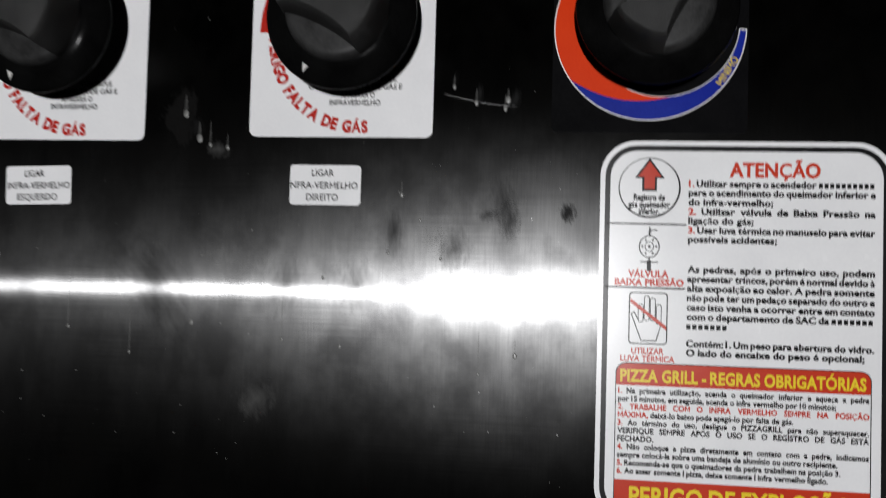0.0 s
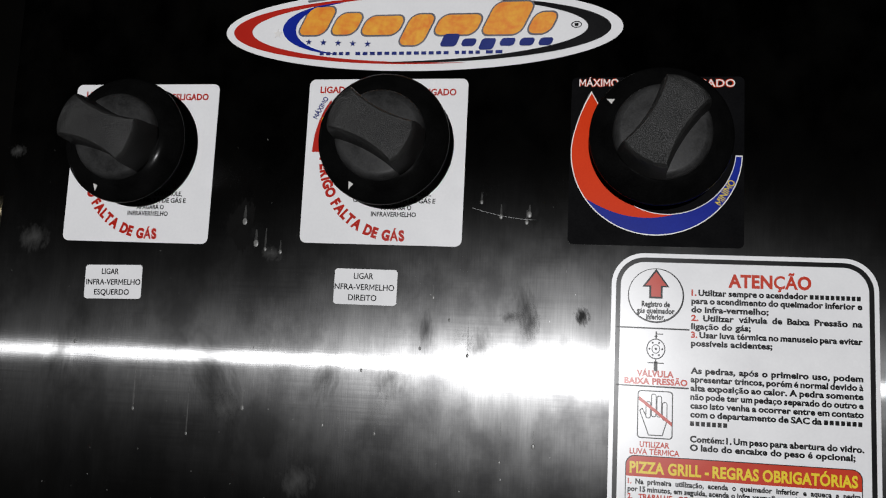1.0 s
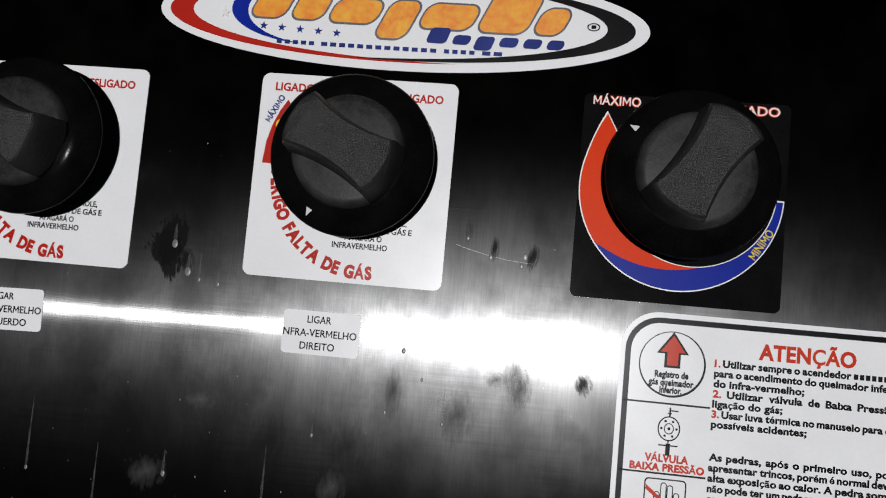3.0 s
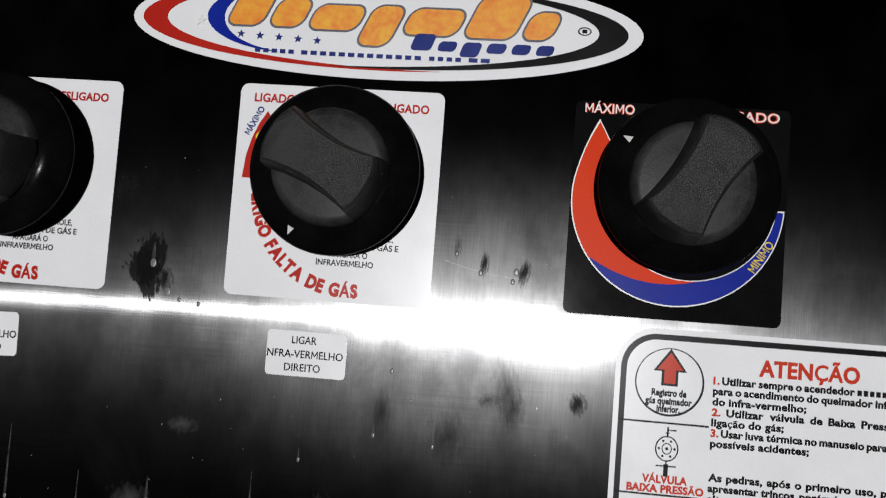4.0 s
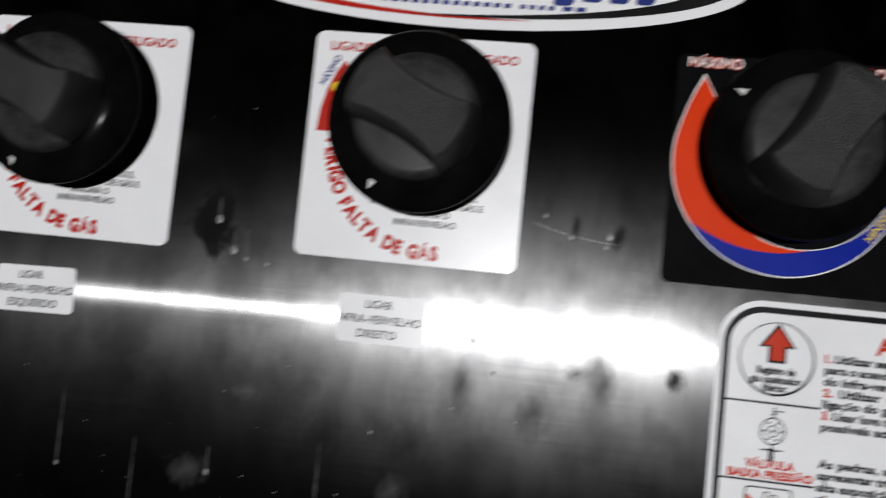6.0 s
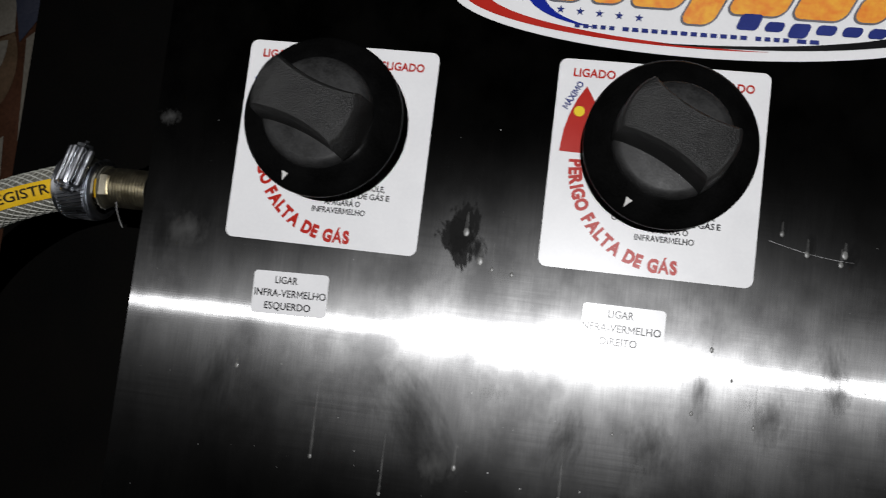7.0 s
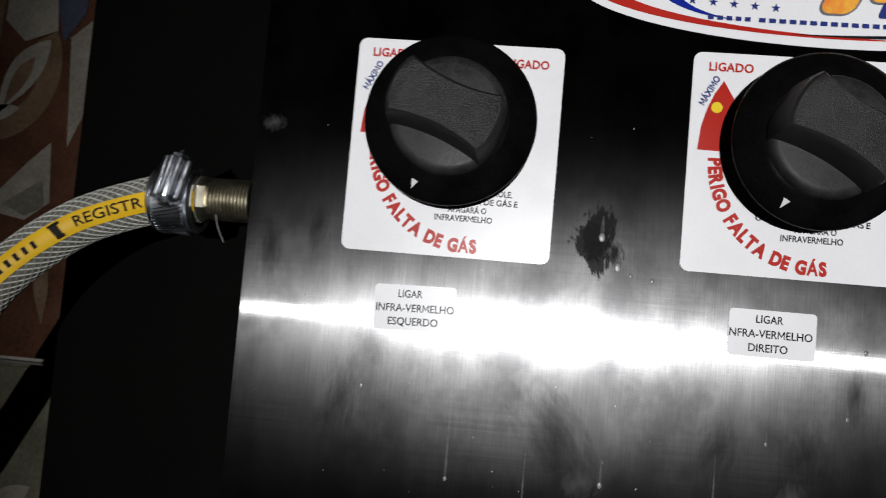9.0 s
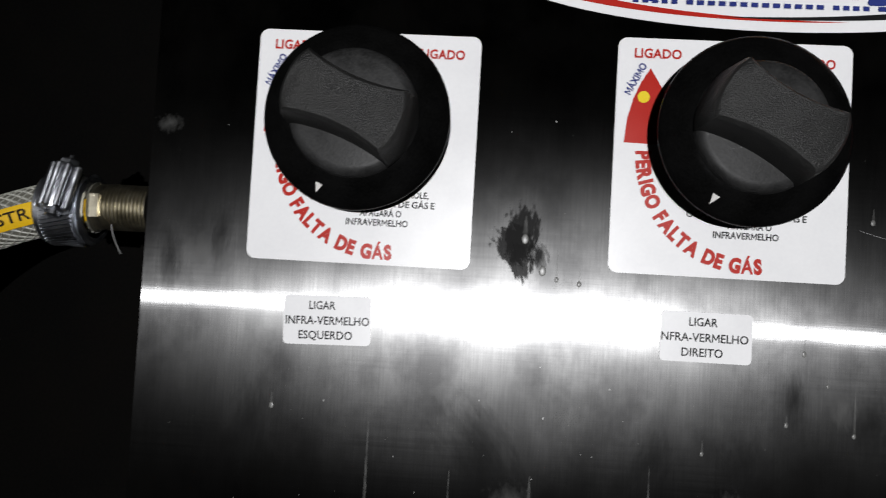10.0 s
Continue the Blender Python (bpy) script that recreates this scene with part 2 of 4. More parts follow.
def rounded(x0, y0, x1, y1, r, steps=8):
    pts = []
    for cx, cy, a0 in ((x1 - r, y1 - r, 0), (x0 + r, y1 - r, 90), (x0 + r, y0 + r, 180), (x1 - r, y0 + r, 270)):
        for i in range(steps + 1):
            a = radians(a0 + 90 * i / steps)
            pts.append((cx + r * math.cos(a), cy + r * math.sin(a)))
    return pts


def oval(cx, cy, rx, ry, n=72, a0=0.0, a1=360.0, closed=True):
    m = n if closed else n - 1
    return [(cx + rx * math.cos(radians(a0 + (a1 - a0) * i / m)), cy + ry * math.sin(radians(a0 + (a1 - a0) * i / m))) for i in range(n)]


def lathe(bm, profile, n=48):
    rings = []
    for r, h in profile:
        rings.append([bm.verts.new((r * math.cos(2 * math.pi * i / n), r * math.sin(2 * math.pi * i / n), h)) for i in range(n)])
    for a, b in zip(rings, rings[1:]):
        for i in range(n):
            j = (i + 1) % n
            bm.faces.new((a[i], a[j], b[j], b[i]))
    bm.faces.new(rings[0][::-1])
    bm.faces.new(rings[-1])
    return bm


def box(bm, x0, y0, z0, x1, y1, z1):
    return prism(bm, [(x0, y0), (x1, y0), (x1, y1), (x0, y1)], z0, z1)


# ---- lettering in the built-in font ----
GLYPHS = {}


CAP = 0.682


def font_mesh(text, weight):
    cu = bpy.data.curves.new("word", "FONT")
    cu.body, cu.size, cu.offset, cu.resolution_u, cu.fill_mode = text, 1.0, weight, 3, "FRONT"
    ob = new("word", cu)
    me = bpy.data.meshes.new_from_object(ob.evaluated_get(bpy.context.evaluated_depsgraph_get()))
    vs = [(v.co.x / CAP, v.co.y / CAP) for v in me.vertices]
    fs = [tuple(f.vertices) for f in me.polygons]
    bpy.data.objects.remove(ob)
    bpy.data.curves.remove(cu)
    bpy.data.meshes.remove(me)
    return vs, fs


def letter(ch, bold):
    """Vertices, faces and advance of one letter, with capitals one unit high."""
    key = (ch, bold, "letter")
    if key not in GLYPHS:
        heavy = min(bold, 0.022 if ch in "çÇ" else 0.03) if not ch.isascii() else bold
        step = max(v[0] for v in font_mesh(ch + "I", 0.0)[0]) - max(v[0] for v in font_mesh("I", 0.0)[0])
        if ch == "M":
            xs = [v[0] for v in font_mesh("M", 0.0)[0]]
            o = bold / CAP
            x0, x1, t = min(xs) - o, max(xs) + o, 0.105 + 2 * o
            mid = (x0 + x1) / 2
            vs = [(x0, 0), (x0 + t, 0), (x0 + t, 0.70), (mid, 0.40 - 1.35 * t), (x1 - t, 0.70), (x1 - t, 0), (x1, 0), (x1, 1), (x1 - t * 1.15, 1), (mid, 0.42), (x0 + t * 1.15, 1), (x0, 1)]
            fs = [(0, 1, 2, 10, 11), (2, 3, 9, 10), (3, 4, 8, 9), (4, 5, 6, 7, 8)]
        else:
            vs, fs = font_mesh(ch, heavy)
        GLYPHS[key] = (vs, fs, step)
    return GLYPHS[key]


def glyph(text, bold=0.0):
    """Vertices, faces and width of a word."""
    key = (text, bold)
    if key not in GLYPHS:
        vs, fs, x = [], [], 0.0
        for ch in text:
            lv, lf, step = letter(ch, bold)
            fs += [tuple(i + len(vs) for i in f) for f in lf]
            vs += [(x + a, b) for a, b in lv]
            x += step + bold * 0.8
        lo, hi = min(v[0] for v in vs), max(v[0] for v in vs)
        GLYPHS[key] = ([(a - lo, b) for a, b in vs], fs, hi - lo)
    return GLYPHS[key]


def add_word(bm, text, place, bold=0.0):
    """place(x, y) turns the word's own coordinates into the mesh's."""
    if text[0] == "#":
        for k in range(int(text[1:])):
            a = k * 0.82
            bm.faces.new([bm.verts.new(place(x, y)) for x, y in ((a, 0), (a + 0.58, 0), (a + 0.58, 0.78), (a, 0.78))])
        return
    vs, fs, _ = glyph(text, bold)
    made = [bm.verts.new(place(x, y)) for x, y in vs]
    for f in fs:
        try:
            bm.faces.new([made[i] for i in f])
        except ValueError:
            pass


def word_width(text, bold=0.0):
    return int(text[1:]) * 0.82 if text[0] == "#" else glyph(text, bold)[2]


def text_line(parent, text, x0, x1, y, h, z, material, bold=0.035, justify=False, squeeze=1.0, first=None, name="text_line", turn=0.0, label=""):
    """Words from x0 to x1 on baseline y, capitals h high. justify: the gaps stretch, not the letters. first: another ink for the first word."""
    words = text.split()
    widths = [word_width(w, bold) for w in words]
    gap = 0.42
    total = sum(widths) + gap * (len(words) - 1)
    if justify:
        sx = min(squeeze * h, (x1 - x0) / (sum(widths) + 0.3 * (len(words) - 1)))
        gap = ((x1 - x0) - sx * sum(widths)) / max(1, len(words) - 1)
    else:
        sx = (x1 - x0) / total if x1 is not None else squeeze * h
        gap *= sx
    c, s = math.cos(radians(turn)), math.sin(radians(turn))
    x, bms = 0.0, {}
    for i, (w, wide) in enumerate(zip(words, widths)):
        ink = first if first and i == 0 else material
        bm = bms.setdefault(ink.name, (bmesh.new(), ink))[0]
        add_word(bm, w, lambda a, b, x=x: (x0 + (x + a * sx) * c - b * h * s, y + (x + a * sx) * s + b * h * c, z), bold)
        x += wide * sx + gap
    for bm, ink in bms.values():
        part(name, bm, ink, parent, label)


def arc_text(parent, text, cx, cy, r, a0, a1, h, z, material, bold=0.03, squeeze=0.9):
    """Letters round a centre, feet outwards at radius r, running counter-clockwise from a0 to a1 degrees."""
    bm = bmesh.new()
    widths = [0.5 if ch == " " else word_width(ch, bold) for ch in text]
    gap = 0.08
    total = sum(widths) + gap * (len(text) - 1)
    run = 0.0
    for ch, wide in zip(text, widths):
        if ch != " ":
            a = radians(a0 + (a1 - a0) * (run + wide / 2) / total)
            k = math.radians(abs(a1 - a0)) * r / total
            out, ahead = (math.cos(a), math.sin(a)), (-math.sin(a), math.cos(a))
            add_word(bm, ch, lambda x, y: (cx + out[0] * (r - y * h) + ahead[0] * (x - wide / 2) * k, cy + out[1] * (r - y * h) + ahead[1] * (x - wide / 2) * k, z), bold)
        run += wide + gap
    part("curved_lettering", bm, material, parent)

# ---- the room ----
def slab(name, x0, y0, z0, x1, y1, z1, material, label):
    ob = part(name, box(bmesh.new(), x0, y0, z0, x1, y1, z1), material)
    return tagged(ob, label, name.split("_")[0], kind="structure")


slab("floor", -1.6, -4.2, -0.1, 1.6, 0.12, 0.0, FLOOR_MAT, "worn grey cement floor of the dark kitchen")
slab("ceiling", -1.6, -4.2, 2.6, 1.6, 0.12, 2.7, PLASTER, "plain plastered ceiling in the dark")
wall_north = slab("wall_north", -1.6, 0.112, 0.0, 1.6, 0.25, 2.6, GROUT, "kitchen wall with patterned brown tiles and old plaster")
slab("wall_south", -1.6, -4.3, 0.0, 1.6, -4.2, 2.6, PLASTER, "plain plastered wall in the dark")
slab("wall_west", -1.7, -4.2, 0.0, -1.6, 0.25, 2.6, PLASTER, "plain plastered wall in the dark")
slab("wall_east", 1.6, -4.2, 0.0, 1.7, 0.25, 2.6, PLASTER, "plain plastered wall in the dark")

# ---- the oven: black body and the brushed control box in front of it ----
oven = thing("pizza_oven", pose(0.07, 0.08, 0.0), "black gas pizza oven with a brushed steel control panel", "oven")
inv = Matrix.Translation((-0.07, -0.08, 0.0))


def oven_part(name, bm, material, label="", smooth=False):
    bm.transform(inv)
    return part(name, bm, material, oven, label, smooth)


bm = box(bmesh.new(), -0.240, 0.060, 0.0, 0.40, 0.105, 1.35)
bmesh.ops.bevel(bm, geom=bm.edges[:], offset=0.002, segments=2, affect="EDGES")
oven_part("body", bm, BLACK_PAINT, "black painted steel body")
bm = box(bmesh.new(), -0.1424, 0.0, 0.70, 0.300, 0.0605, 1.075)
front = [e for e in bm.edges if all(v.co.y < 0.001 for v in e.verts)]
bmesh.ops.bevel(bm, geom=front, offset=0.0012, segments=3, affect="EDGES")
oven_part("control_panel", bm, STEEL, "vertically brushed stainless steel control panel", True)

# ---- stickers ----
T, INK = 0.00025, 0.00040


def knob_sticker(x, z, wide, label):
    s = thing("burner_sticker", on_panel(x, z) @ Matrix.Diagonal((wide / 0.070, 1, 1, 1)), label, "sticker", "burner stickers")
    part("backing", prism(bmesh.new(), rounded(0, 0, 0.070, 0.0712, 0.0028), 0, T), VINYL, s)
    text_line(s, "LIGADO", 0.0050, 0.0192, 0.0652, 0.0027, INK, RED_INK, 0.03)
    text_line(s, "DESLIGADO", 0.0448, 0.0650, 0.0640, 0.0027, INK, RED_INK, 0.03)
    text_line(s, "MÁXIMO", 0.0042, 0.0042 + 0.0105, 0.0535, 0.0021, INK, NAVY_INK, 0.035, turn=63)
    cx, cy = 0.0416, 0.0365
    pts = [(cx + r * math.cos(radians(d)), cy + r * math.sin(radians(d))) for r, d in ((0.0406, 141), (0.0403, 148), (0.0398, 156), (0.0393, 165), (0.0388, 176))]
    pts += oval(cx, cy, 0.0285, 0.0285, 6, 175, 150, False) + [(0.0135, 0.0565)]
    part("red_sector", flat(bmesh.new(), pts, INK), RED_INK, s)
    part("yellow_dot", flat(bmesh.new(), oval(0.0083, 0.0532, 0.0018, 0.0018, 24), INK + 0.0001), YELLOW_INK, s)
    arc_text(s, "PERIGO FALTA DE GÁS", cx, cy, 0.0347, 179.5, 277.0, 0.0040, INK, RED_INK, 0.06)
    text_line(s, "O", 0.0515, 0.0530, 0.0242, 0.0020, INK, RED_INK, 0.01)
    for words, x0, x1, y in (("CONTROLE,", 0.0430, 0.0562, 0.0208), ("OCASIONA FALTA DE GÁS E", 0.0226, 0.0582, 0.0178), ("APAGARÁ O", 0.0350, 0.0480, 0.0148), ("INFRAVERMELHO", 0.0308, 0.0502, 0.0119)):
        text_line(s, words, x0, x1, y, 0.0019, INK, BLACK_INK, 0.022)
    return s


knob_sticker(-0.1098, 0.8982, 0.0685, "white vinyl burner sticker with red lettering round the knob")
knob_sticker(0.0, 0.9000, 0.0692, "white vinyl burner sticker with red lettering below the oval badge")


def lower_burner_sticker():
    s = thing("flame_sticker", on_panel(0.1120, 0.9023), "glossy black sticker with a red and blue flame scale", "sticker", "burner stickers")
    part("backing", prism(bmesh.new(), rounded(0, 0, 0.0677, 0.0690, 0.0022), 0, T), BLACK_VINYL, s)
    ox, oy, ro = 0.0337, 0.0377, 0.0330
    ix, iy, ri = 0.0383, 0.0392, 0.0265

    def inner(a):
        dx, dy = math.cos(a), math.sin(a)
        fx, fy = ox - ix, oy - iy
        b = dx * fx + dy * fy
        return -b + math.sqrt(max(0.0, b * b - fx * fx - fy * fy + ri * ri))

    def ring(f0, f1, a0, a1, z, n=60):
        a, b = [], []
        for i in range(n + 1):
            t = radians(a0 + (a1 - a0) * i / n)
            r0, r1 = min(f0(t), ro + 0.0006), f1(t)
            a.append((ox + r0 * math.cos(t), oy + r0 * math.sin(t)))
            b.append((ox + r1 * math.cos(t), oy + r1 * math.sin(t)))
        return strip(bmesh.new(), a, b, z, False)

    def split(t):
        d = math.degrees(t) % 360
        k = max(0.0, min(1.0, (d - 216) / (287 - 216)))
        return ro + (inner(t) - ro) * k ** 0.8

    part("white_outline", ring(lambda t: inner(t) - 0.0003, lambda t: ro + 0.0004, 144.5, 358.5, INK), WHITE_INK, s)
    part("blue_band", ring(lambda t: inner(t), lambda t: ro, 210, 357.5, INK + 0.00008), BLUE_INK, s, "blue low-flame band")
    part("red_band", ring(lambda t: inner(t), split, 146, 287, INK + 0.00016), ORANGE_INK, s, "orange-red high-flame band")
    def tip(pairs, z):
        return flat(bmesh.new(), [(ox + r * math.cos(radians(d)), oy + r * math.sin(radians(d))) for r, d in pairs], z)

    edge = inner(radians(146))
    part("white_tip", tip(((ro - 0.0010, 168), (ro + 0.0005, 161), (ro + 0.0010, 152), (ro + 0.0019, 144), (ro + 0.0033, 135.2), (edge - 0.0005, 145.4), (ro - 0.0040, 160)), INK - 0.00004), WHITE_INK, s)
    bm = tip(((ro - 0.0010, 168), (ro + 0.0001, 161), (ro + 0.0006, 152), (ro + 0.0014, 144), (ro + 0.0024, 136.2), (edge, 146.2), (ro - 0.0040, 160)), INK + 0.0002)
    part("red_tip", bm, ORANGE_INK, s)
    text_line(s, "MÁXIMO", 0.0030, 0.0188, 0.0652, 0.0030, INK, ORANGE_INK, 0.06)
    text_line(s, "MÁXIMO", 0.0030, 0.0188, 0.0652, 0.0030, INK + 0.00008, WHITE_INK, 0.012)
    text_line(s, "DESLIGADO", 0.0376, 0.0642, 0.0648, 0.0030, INK, ORANGE_INK, 0.06)
    text_line(s, "DESLIGADO", 0.0376, 0.0642, 0.0648, 0.0030, INK + 0.00008, WHITE_INK, 0.012)
    text_line(s, "MINIMO", 0.0588, 0.0588 + 0.0110, 0.0166, 0.0026, INK + 0.00022, YELLOW_INK, 0.01, turn=59)


lower_burner_sticker()


def igniter_plate(x, z, lines, turn, label):
    s = thing("igniter_label", on_panel(x, z, turn), label, "label", "igniter labels")
    part("backing", prism(bmesh.new(), rounded(0, 0, 0.0268, 0.0148, 0.0014), 0, T), VINYL, s)
    for (words, x0, x1), y in zip(lines, (0.0107, 0.0061, 0.0017)):
        text_line(s, words, x0, x1, y, 0.0024, INK, BLACK_INK, 0.012)


igniter_plate(-0.0967, 0.8728, (("LIGAR", 0.0078, 0.0158), ("INFRA-VERMELHO", 0.0007, 0.0263), ("ESQUERDO", 0.0048, 0.0212)), 1.5, "small white igniter label for the infrared burner")
igniter_plate(0.0164, 0.8748, (("LIGAR", 0.0083, 0.0166), ("NFRA-VERMELHO", 0.0003, 0.0257), ("DIREITO", 0.0064, 0.0184)), 0.0, "small white igniter label with a cut-off first letter")


def badge():
    """The maker's oval: plain coloured shapes stand for the lettering."""
    s = thing("oval_badge", on_panel(0.0460, 0.9930), "white oval badge with red, blue and black crescents", "sticker")
    rx, ry = 0.0862, 0.0183
    part("backing", prism(bmesh.new(), oval(0, 0, rx, ry, 96), 0, T), VINYL, s)

    def crescent(name, a0, a1, o, i, z, ink, n=48):
        outer, inside = [], []
        for k in range(n + 1):
            t = radians(a0 + (a1 - a0) * k / n)
            outer.append((o[0] + o[2] * math.cos(t), o[1] + o[3] * math.sin(t)))
            w = math.sin(math.pi * k / n) ** 0.8
            thick = i * w + 0.00012
            inside.append((outer[-1][0] - thick * math.cos(t), outer[-1][1] - 0.26 * thick * math.sin(t)))
        part(name, strip(bmesh.new(), outer, inside, z, False), ink, s)

    crescent("red_crescent", 92, 285, (0, 0, rx - 0.0035, ry - 0.0030), 0.0085, INK, RED_INK)
    crescent("black_crescent", 258, 440, (0, 0, rx - 0.0048, ry - 0.0036), 0.0095, INK + 0.00005, BLACK_INK)
    crescent("blue_crescent", 95, 262, (-0.0300, 0.0010, 0.0300, 0.0118), 0.0058, INK + 0.0001, BLUE_INK)

    def star(bm, cx, cy, r, z):
        pts = [(cx + (r if k % 2 == 0 else r * 0.42) * math.sin(math.pi * k / 5), cy + (r if k % 2 == 0 else r * 0.42) * math.cos(math.pi * k / 5)) for k in range(10)]
        return flat(bm, pts, z)

    for k in range(5):
        part("star", star(bmesh.new(), -0.0478 + 0.0066 * k, -0.0050 - 0.0003 * k, 0.0015, INK + 0.0002), NAVY_INK, s)
    part("star", star(bmesh.new(), -0.0622, -0.0010, 0.0022, INK + 0.0002), WHITE_INK, s)
    # slanted orange blocks with a grey edge, in place of the wordmark
    x = -0.0525
    for k, (wide, low, high) in enumerate(((0.0120, -0.0058, 0.0078), (0.0110, -0.0058, 0.0048), (0.0165, -0.0062, 0.0032), (0.0105, -0.0110, 0.0036), (0.0180, -0.0066, 0.0032), (0.0165, -0.0068, 0.0084), (0.0095, -0.0066, 0.0036))):
        for grow, ink, z, name in ((0.0007, GREY_INK, INK + 0.00005, "wordmark_edge"), (0.0, LOGO_ORANGE, INK + 0.00014, "wordmark_block")):
            pts = [(px + 0.45 * py, py) for px, py in rounded(x - grow, low + 0.0040 - grow, x + wide + grow, high + 0.0030 + grow, 0.0034 + grow)]
            part(name, flat(bmesh.new(), pts, z + 0.000004 * k), ink, s)
        x += wide + 0.0026
    x = 0.0100
    for wide, low, high in ((0.0070, 0, 0.0056), (0.0060, 0, 0.0034), (0.0062, -0.0016, 0.0034), (0.0062, 0, 0.0034), (0.0060, 0, 0.0034), (0.0056, 0, 0.0034)):
        pts = [(px + 0.35 * py, py - 0.0078) for px, py in rounded(x, low, x + wide, high, 0.0014)]
        part("second_word_shape", flat(bmesh.new(), pts, INK + 0.0002), NAVY_INK, s)
        x += wide + 0.0020
    for x0, x1 in ((-0.0425, -0.0280), (-0.0265, 0.0152), (0.0168, 0.0285), (0.0300, 0.0380)):
        n = max(2, round((x1 - x0) / 0.0032))
        for k in range(n):
            xa = x0 + (x1 - x0) * k / n
            xb = xa + (x1 - x0) / n - 0.0011
            y = -0.0098 - 0.0007 * math.cos(xa * 20)
            part("address_bar", flat(bmesh.new(), [(xa, y - 0.0007), (xb, y - 0.0007), (xb, y + 0.0007), (xa, y + 0.0007)], INK + 0.0002), NAVY_INK, s)
    for a0, a1 in ((108, 118), (119, 126), (62, 67), (56, 61)):
        pts0 = oval(0, 0, rx - 0.0014, ry - 0.0010, 6, a0, a1, False)
        pts1 = oval(0, 0, rx - 0.0030, ry - 0.0022, 6, a0, a1, False)
        part("maker_bar", strip(bmesh.new(), pts0, pts1, INK, False), GREY_INK, s)
    part("mark_ring", strip(bmesh.new(), oval(0.0672, 0.0010, 0.0022, 0.0014, 24), oval(0.0672, 0.0010, 0.0018, 0.0011, 24), INK + 0.0002), BLACK_INK, s)
    part("mark_bar", flat(bmesh.new(), rounded(0.0664, 0.0004, 0.0680, 0.0016, 0.0003), INK + 0.0002), BLACK_INK, s)


badge()


def warning_label():
    X0, Z0 = 0.1298, 0.7655
    s = thing("warning_label", on_panel(X0, Z0), "large white warning label with black border and printed instructions", "label")
    W, H = 0.0984, 0.1340
    part("backing", prism(bmesh.new(), rounded(0, 0, W, H, 0.0125, 14), 0, T), VINYL, s)
    part("border", strip(bmesh.new(), rounded(0.0017, 0.0017, W - 0.0017, H - 0.0017, 0.0110, 14), rounded(0.0035, 0.0035, W - 0.0035, H - 0.0035, 0.0093, 14), INK), BLACK_INK, s, "thick black border line")

    def X(x):
        return x - X0 + 0.0008

    def Z(z):
        return z - Z0

    z = INK
    # pictograms: arrow in a ring, pressure valve, heat glove
    c = (X(0.1460), Z(0.8829))
    part("ring", strip(bmesh.new(), oval(*c, 0.0107, 0.0107, 64), oval(c[0] - 0.0001, c[1] + 0.0002, 0.0102, 0.0102, 64), z), BLACK_INK, s)

    def arrow(g):
        return [(c[0] + a, c[1] + 0.0098 + b) for a, b in ((0, g * 1.6), (0.0045 + g * 1.5, -0.0061 - g * 0.7), (0.0021 + g, -0.0061 - g * 0.7), (0.0021 + g, -0.0105 - g), (-0.0021 - g, -0.0105 - g), (-0.0021 - g, -0.0061 - g * 0.7), (-0.0045 - g * 1.5, -0.0061 - g * 0.7))]

    part("arrow_outline", flat(bmesh.new(), arrow(0.00045), z), BLACK_INK, s)
    part("arrow", flat(bmesh.new(), arrow(-0.0003), z + 0.0001), LABEL_RED, s)
    for words, half, y in (("Registro de", 0.0054, 0.8786), ("gás queimador", 0.0072, 0.8760), ("inferior.", 0.0036, 0.8736)):
        text_line(s, words, c[0] - half, c[0] + half, Z(y), 0.0020, z, BLACK_INK, 0.05)
    for y in (0.8702, 0.8478):
        part("rule", flat(bmesh.new(), [(X(0.1312), Z(y) - 0.00028), (X(0.1588), Z(y) - 0.0004), (X(0.1588), Z(y) + 0.0002), (X(0.1312), Z(y) + 0.00028)], z), BLACK_INK, s)
    v = (X(0.1463), Z(0.8622))
    bm = strip(bmesh.new(), oval(*v, 0.0036, 0.0040, 36), oval(*v, 0.0032, 0.0036, 36), z)
    strip(bm, oval(*v, 0.0016, 0.0018, 24), oval(*v, 0.0013, 0.0015, 24), z)
    flat(bm, oval(*v, 0.0005, 0.0005, 12), z)
    for k in range(6):
        a = radians(60 * k)
        flat(bm, oval(v[0] + 0.0024 * math.cos(a), v[1] + 0.0027 * math.sin(a), 0.0004, 0.0004, 10), z)
    for x0, y0, x1, y1 in ((-0.0002, 0.0040, 0.0003, 0.0068), (-0.0002, 0.0056, 0.0027, 0.0060), (-0.0006, 0.0047, 0.0006, 0.0051), (-0.0031, -0.0056, 0.0031, -0.0052), (-0.0007, -0.0086, 0.0007, -0.0048), (-0.0002, -0.0050, 0.0002, -0.0040)):
        flat(bm, [(v[0] + x0, v[1] + y0), (v[0] + x1, v[1] + y0), (v[0] + x1, v[1] + y1), (v[0] + x0, v[1] + y1)], z + 0.00005)
    part("valve_pictogram", bm, BLACK_INK, s)
    text_line(s, "VÁLVULA", X(0.1392), X(0.1531), Z(0.8515), 0.0023, z, LABEL_RED, 0.045)
    text_line(s, "BAIXA PRESSÃO", X(0.1346), X(0.1583), Z(0.8486), 0.0022, z, LABEL_RED, 0.05)
    part("glove_frame", strip(bmesh.new(), rounded(X(0.1397), Z(0.8280), X(0.1530), Z(0.8462), 0.0014), rounded(X(0.1401), Z(0.8284), X(0.1526), Z(0.8458), 0.0011), z), BLACK_INK, s)
    # a plain heat glove: cuff, palm, thumb and four rounded tubes, as outlines
    g, K = (X(0.1462), Z(0.8293)), 1.14
    bm = bmesh.new()
